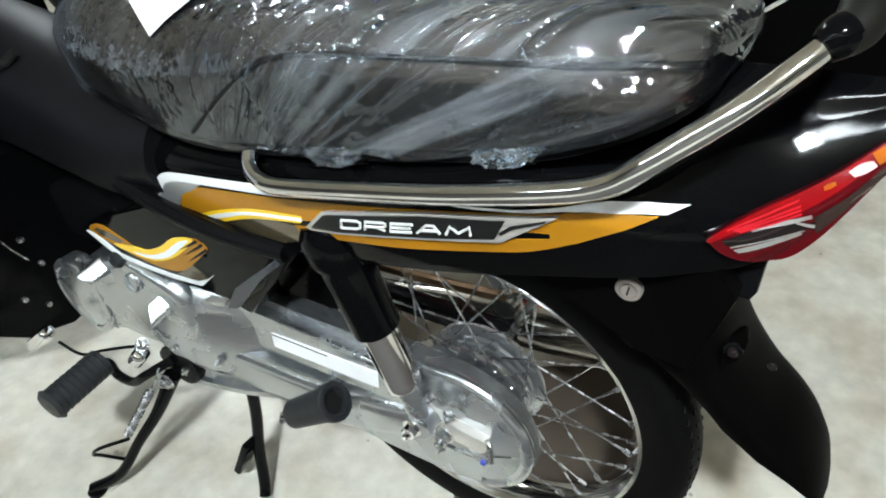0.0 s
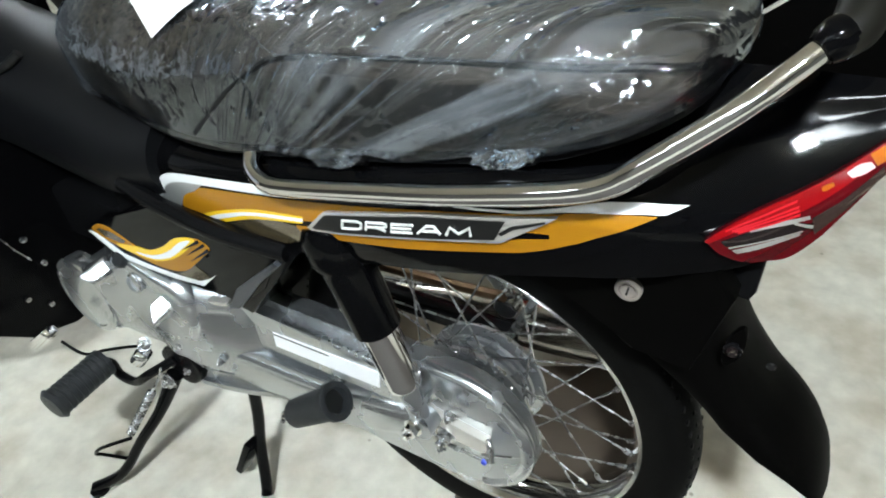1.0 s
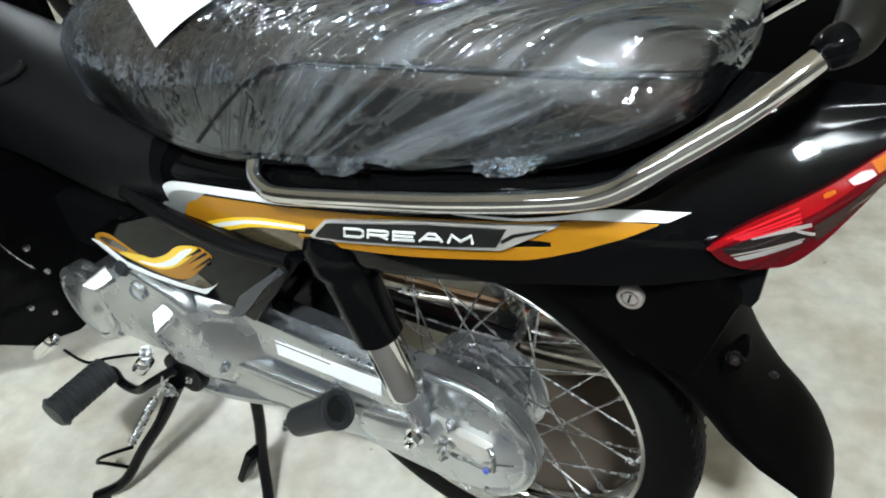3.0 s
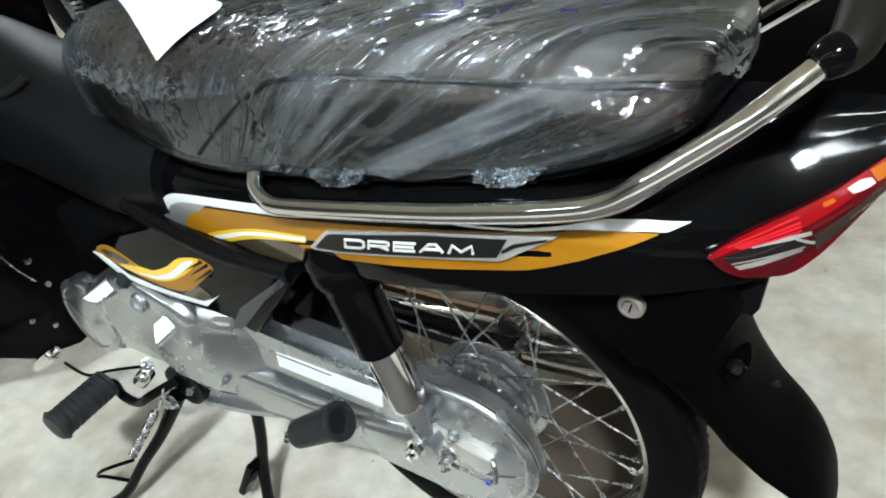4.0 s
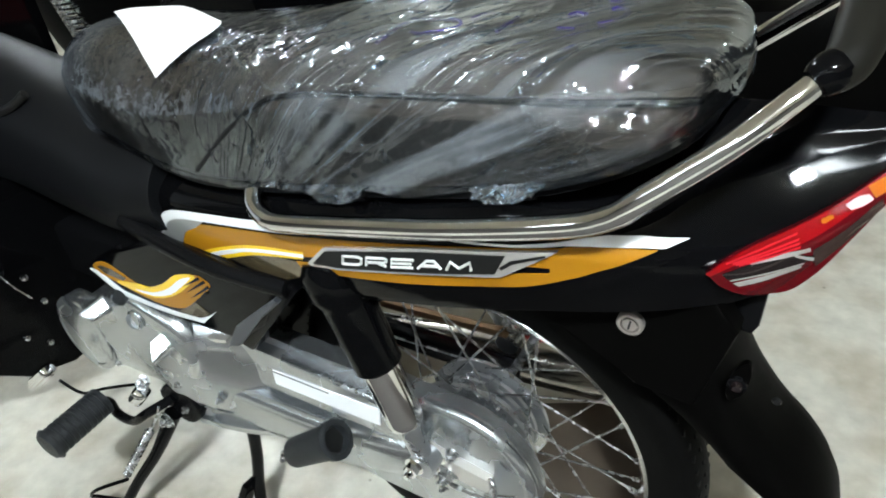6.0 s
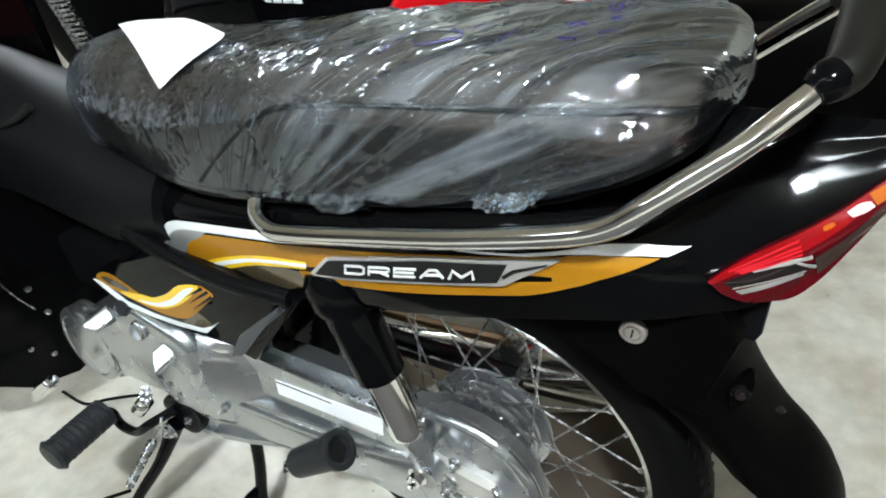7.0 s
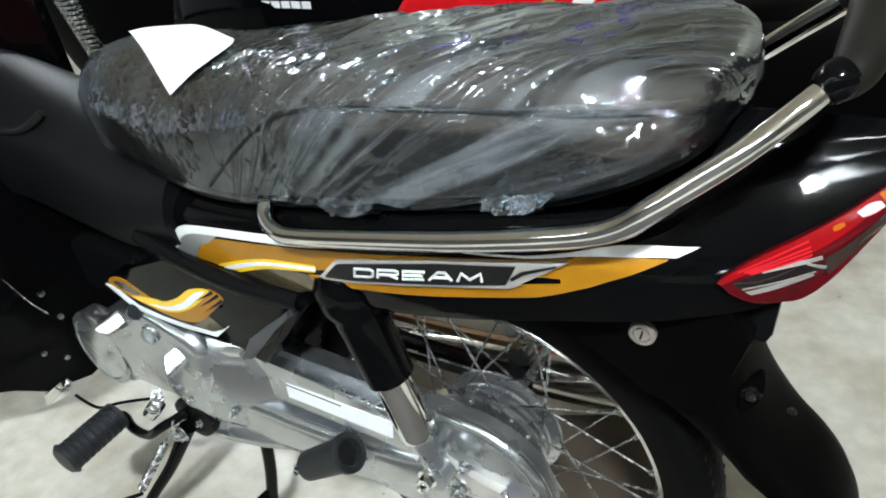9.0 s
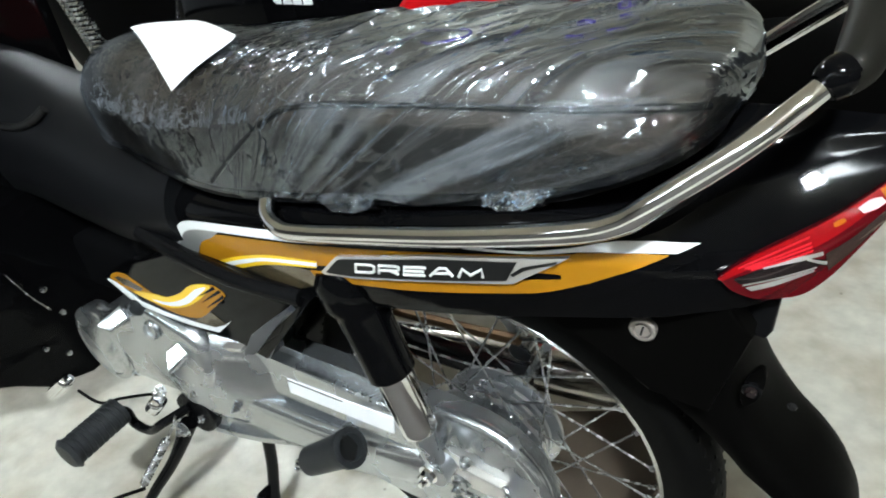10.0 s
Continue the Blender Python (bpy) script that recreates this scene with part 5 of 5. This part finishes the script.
part("bracket_bolt", bolt((-0.436, -0.150, 0.258), 0.0052, long=0.007), M_STEEL, bike)
part("stand_pivot", bolt((-0.462, -0.170, 0.243), 0.010, long=0.012), M_STEEL, side_stand)
part("stand_foot", lathe([(0, 0), (0.016, 0), (0.016, 0.006), (0.010, 0.010), (0, 0.010)], (-0.622, -0.294, 0.001), (0, 0, 1), 16), M_BLACK, side_stand)
s0, s1 = Vector((-0.492, -0.188, 0.222)), Vector((-0.548, -0.230, 0.128))
d = (s1 - s0).normalized()
long = (s1 - s0).length
prof = [(0, 0)]
for k in range(16):
    prof += [(0.0048, long * k / 16), (0.0072, long * (k + 0.5) / 16)]
part("stand_spring", lathe(prof + [(0, long)], s0, d, 16), M_STEEL, side_stand, "zinc tension spring")
part("spring_hook", sweep([s0 + d * 0.002, s0 - d * 0.03, (-0.466, -0.172, 0.270)], 0.0022, 8), M_STEEL, side_stand)
part("stand_tang", sweep([(-0.548, -0.232, 0.120), (-0.60, -0.262, 0.098), (-0.622, -0.268, 0.075), (-0.612, -0.262, 0.072), (-0.568, -0.248, 0.072)], 0.0032, 8, 4), M_BLACK, side_stand)
centre = part("centre_stand", sweep([(-0.338, -0.115, 0.245), (-0.345, -0.122, 0.17), (-0.352, -0.135, 0.10), (-0.345, -0.155, 0.03), (-0.340, -0.166, 0.012)], 0.0095, 12), M_BLACK, bike, "black tubular centre stand")
part("stand_leg", sweep([(-0.338, 0.115, 0.245), (-0.345, 0.122, 0.17), (-0.352, 0.135, 0.10), (-0.345, 0.155, 0.03), (-0.340, 0.166, 0.012)], 0.0095, 12), M_BLACK, centre)
part("stand_cross_bar", sweep([(-0.338, -0.115, 0.235), (-0.338, 0.115, 0.235)], 0.010, 12), M_BLACK, centre)
part("stand_tab", box((0.014, 0.03, 0.075), (-0.372, -0.150, 0.085), 0.004, (-14, 22, 0)), M_BLACK, centre)

# far side: exhaust, brake plate
part("exhaust", sweep([(-0.50, 0.13, 0.26), (-0.30, 0.14, 0.25), (-0.15, 0.145, 0.265), (0.05, 0.15, 0.285), (0.32, 0.155, 0.315)], [0.014, 0.02, 0.036, 0.040, 0.036], 20, 8), M_DULL, bike, "dull chrome exhaust silencer")
part("brake_arm", box((0.012, 0.012, 0.10), (0.03, 0.062, AX + 0.07), 0.004, (0, 25, 0)), M_STEEL, bike)
part("brake_rod", sweep([(0.05, 0.07, AX + 0.11), (-0.2, 0.10, 0.33), (-0.42, 0.12, 0.28)], 0.003, 8), M_STEEL, bike)
part("brake_torque_link", sweep([(0.0, 0.075, AX + 0.09), (-0.12, 0.085, 0.37), (-0.25, 0.09, 0.36)], 0.008, 8), M_RUST, bike)
# Spine is enlarged and a plate added to block bright floor in the gaps.
part("frame_spine", plate([(-0.60, 0.43), (-0.31, 0.43), (-0.24, 0.55), (-0.10, 0.60), (-0.60, 0.58)], -0.06, 0.06, 0.008), M_SATIN, bike)
part("gap_plate", plate([(-0.62, 0.25), (-0.27, 0.25), (-0.21, 0.54), (-0.62, 0.54)], 0.045, 0.072, 0.006), M_SATIN, bike)
part("front_shell", box((0.12, 0.34, 0.55), (-1.0, 0.0, 0.62), 0.04), M_BLACK, bike, "glossy black front shield")


# ---- second motorcycle behind ----
def rear_bike():
    b = thing("motorcycle", "black and red motorcycle parked behind, partly hidden", "motorcycle")
    tank = [(-1.10, 0.10, 0.50, 0.70), (-1.00, 0.13, 0.50, 0.82), (-0.80, 0.145, 0.50, 0.86), (-0.60, 0.14, 0.51, 0.85), (-0.47, 0.11, 0.52, 0.80), (-0.42, 0.08, 0.53, 0.76)]
    rings = []
    for k in range(25):
        x = -1.10 + 0.68 * k / 24
        w, lo, hi = (curve_value(x, [(t[0], t[j]) for t in tank]) for j in (1, 2, 3))
        rings.append([(x, w * math.copysign(abs(math.cos(a)) ** 0.6, math.cos(a)), (lo + hi) / 2 + (hi - lo) / 2 * math.copysign(abs(math.sin(a)) ** 0.7, math.sin(a))) for a in (2 * math.pi * j / 28 for j in range(28))])
    fuel = part("fuel_tank", skin(rings), M_BLACK, b, "glossy black fuel tank with white maker's mark")
    for k in range(5):
        part("mark_bar", box((0.022, 0.002, 0.013), (-0.716 + 0.0265 * k, -0.1435, 0.7195), 0.0, (0, 0, 0)), M_WHITE, fuel)
    part("side_panel", plate([(-0.43, 0.62), (-0.44, 0.68), (-0.36, 0.765), (0.0, 0.785), (0.06, 0.74), (-0.02, 0.65), (-0.2, 0.62)], -0.14, 0.14, 0.02, 3), M_RED, b, "glossy red side panel")
    part("white_stripe", plate([(-0.15, 0.66), (-0.03, 0.775), (0.0, 0.776), (-0.11, 0.66)], -0.1415, -0.139, 0), M_WHITE, b)
    part("gold_stripe", plate([(-0.20, 0.66), (-0.08, 0.773), (-0.06, 0.774), (-0.18, 0.66)], -0.1415, -0.139, 0), M_GOLD, b)
    part("seat", box((0.60, 0.24, 0.08), (-0.12, 0.02, 0.815), 0.03, (0, -2, 0)), M_VINYL, b)
    part("frame", box((1.0, 0.12, 0.20), (-0.55, 0, 0.42), 0.03), M_SATIN, b)
    part("tail_unit", box((0.46, 0.22, 0.20), (0.26, 0.0, 0.62), 0.05, (0, -6, 0)), M_FENDER, b, "black tail unit")
    # Assumed cowl, added to cover bright floor where the background is dark.
    cowl = []
    for k in range(17):
        x = -2.0 + 0.99 * k / 16
        w, lo, hi = (curve_value(x, c) for c in ([(-2.0, 0.05), (-1.85, 0.14), (-1.55, 0.19), (-1.2, 0.16)], [(-2.0, 0.55), (-1.7, 0.30), (-1.45, 0.24), (-1.2, 0.30)], [(-2.0, 0.68), (-1.8, 0.84), (-1.5, 0.87), (-1.2, 0.80)]))
        cowl.append([(x, 0.16 + w * math.copysign(abs(math.cos(a)) ** 0.7, math.cos(a)), (lo + hi) / 2 + (hi - lo) / 2 * math.copysign(abs(math.sin(a)) ** 0.8, math.sin(a))) for a in (2 * math.pi * j / 24 for j in range(24))])
    part("front_cowl", skin(cowl), M_FENDER, b, "assumed black front cowl filling the dark background")
    # Assumed part, added to darken the floor gap between the motorcycles.
    part("chain_case", plate([(-0.50, 0.20), (-0.45, 0.37), (0.0, 0.38), (0.10, 0.30), (0.0, 0.20)], -0.10, -0.06, 0.01), M_SATIN, b, "assumed black chain case, added to darken the gap")
    part("engine", box((0.34, 0.26, 0.26), (-0.62, 0, 0.32), 0.04), M_HUB, b)
    for x in (-1.28, -0.02):
        w = part("wheel", lathe([(0.20, -0.02), (0.225, -0.024), (0.225, 0.024), (0.20, 0.02)], (x, 0, 0.285), seg=48, closed=True), M_RIM, b)
        part("tyre", lathe([(0.222, -0.024), (0.25, -0.035), (0.278, -0.02), (0.284, 0), (0.278, 0.02), (0.25, 0.035), (0.222, 0.024)], (x, 0, 0.285), seg=48, closed=True), M_TYRE, w)
        part("hub", lathe([(0, -0.05), (0.06, -0.05), (0.06, 0.05), (0, 0.05)], (x, 0, 0.285), seg=24), M_HUB, w)
        for k in range(12):
            a = 2 * math.pi * k / 12
            part("spoke", sweep([(x + 0.05 * math.cos(a), 0, 0.285 + 0.05 * math.sin(a)), (x + 0.21 * math.cos(a + 0.3), 0, 0.285 + 0.21 * math.sin(a + 0.3))], 0.002, 6), M_STEEL, w)
    return b


second = rear_bike()
second.matrix_basis = pose(0.0, 0.60, 0.0)
part("fork_spring", sweep([Vector((-1.52, -0.10, 0.76)).lerp(Vector((-1.42, -0.10, 0.52)), k / 159) + Vector((math.cos(k * 0.785) * 0.024, math.sin(k * 0.785) * 0.024, 0)) for k in range(160)], 0.005, 8, 1, False), M_STEEL, second, "bright coil spring")
part("fork_leg", sweep([(-1.54, -0.10, 0.80), (-1.34, -0.08, 0.285)], 0.014, 14), M_SATIN, second)
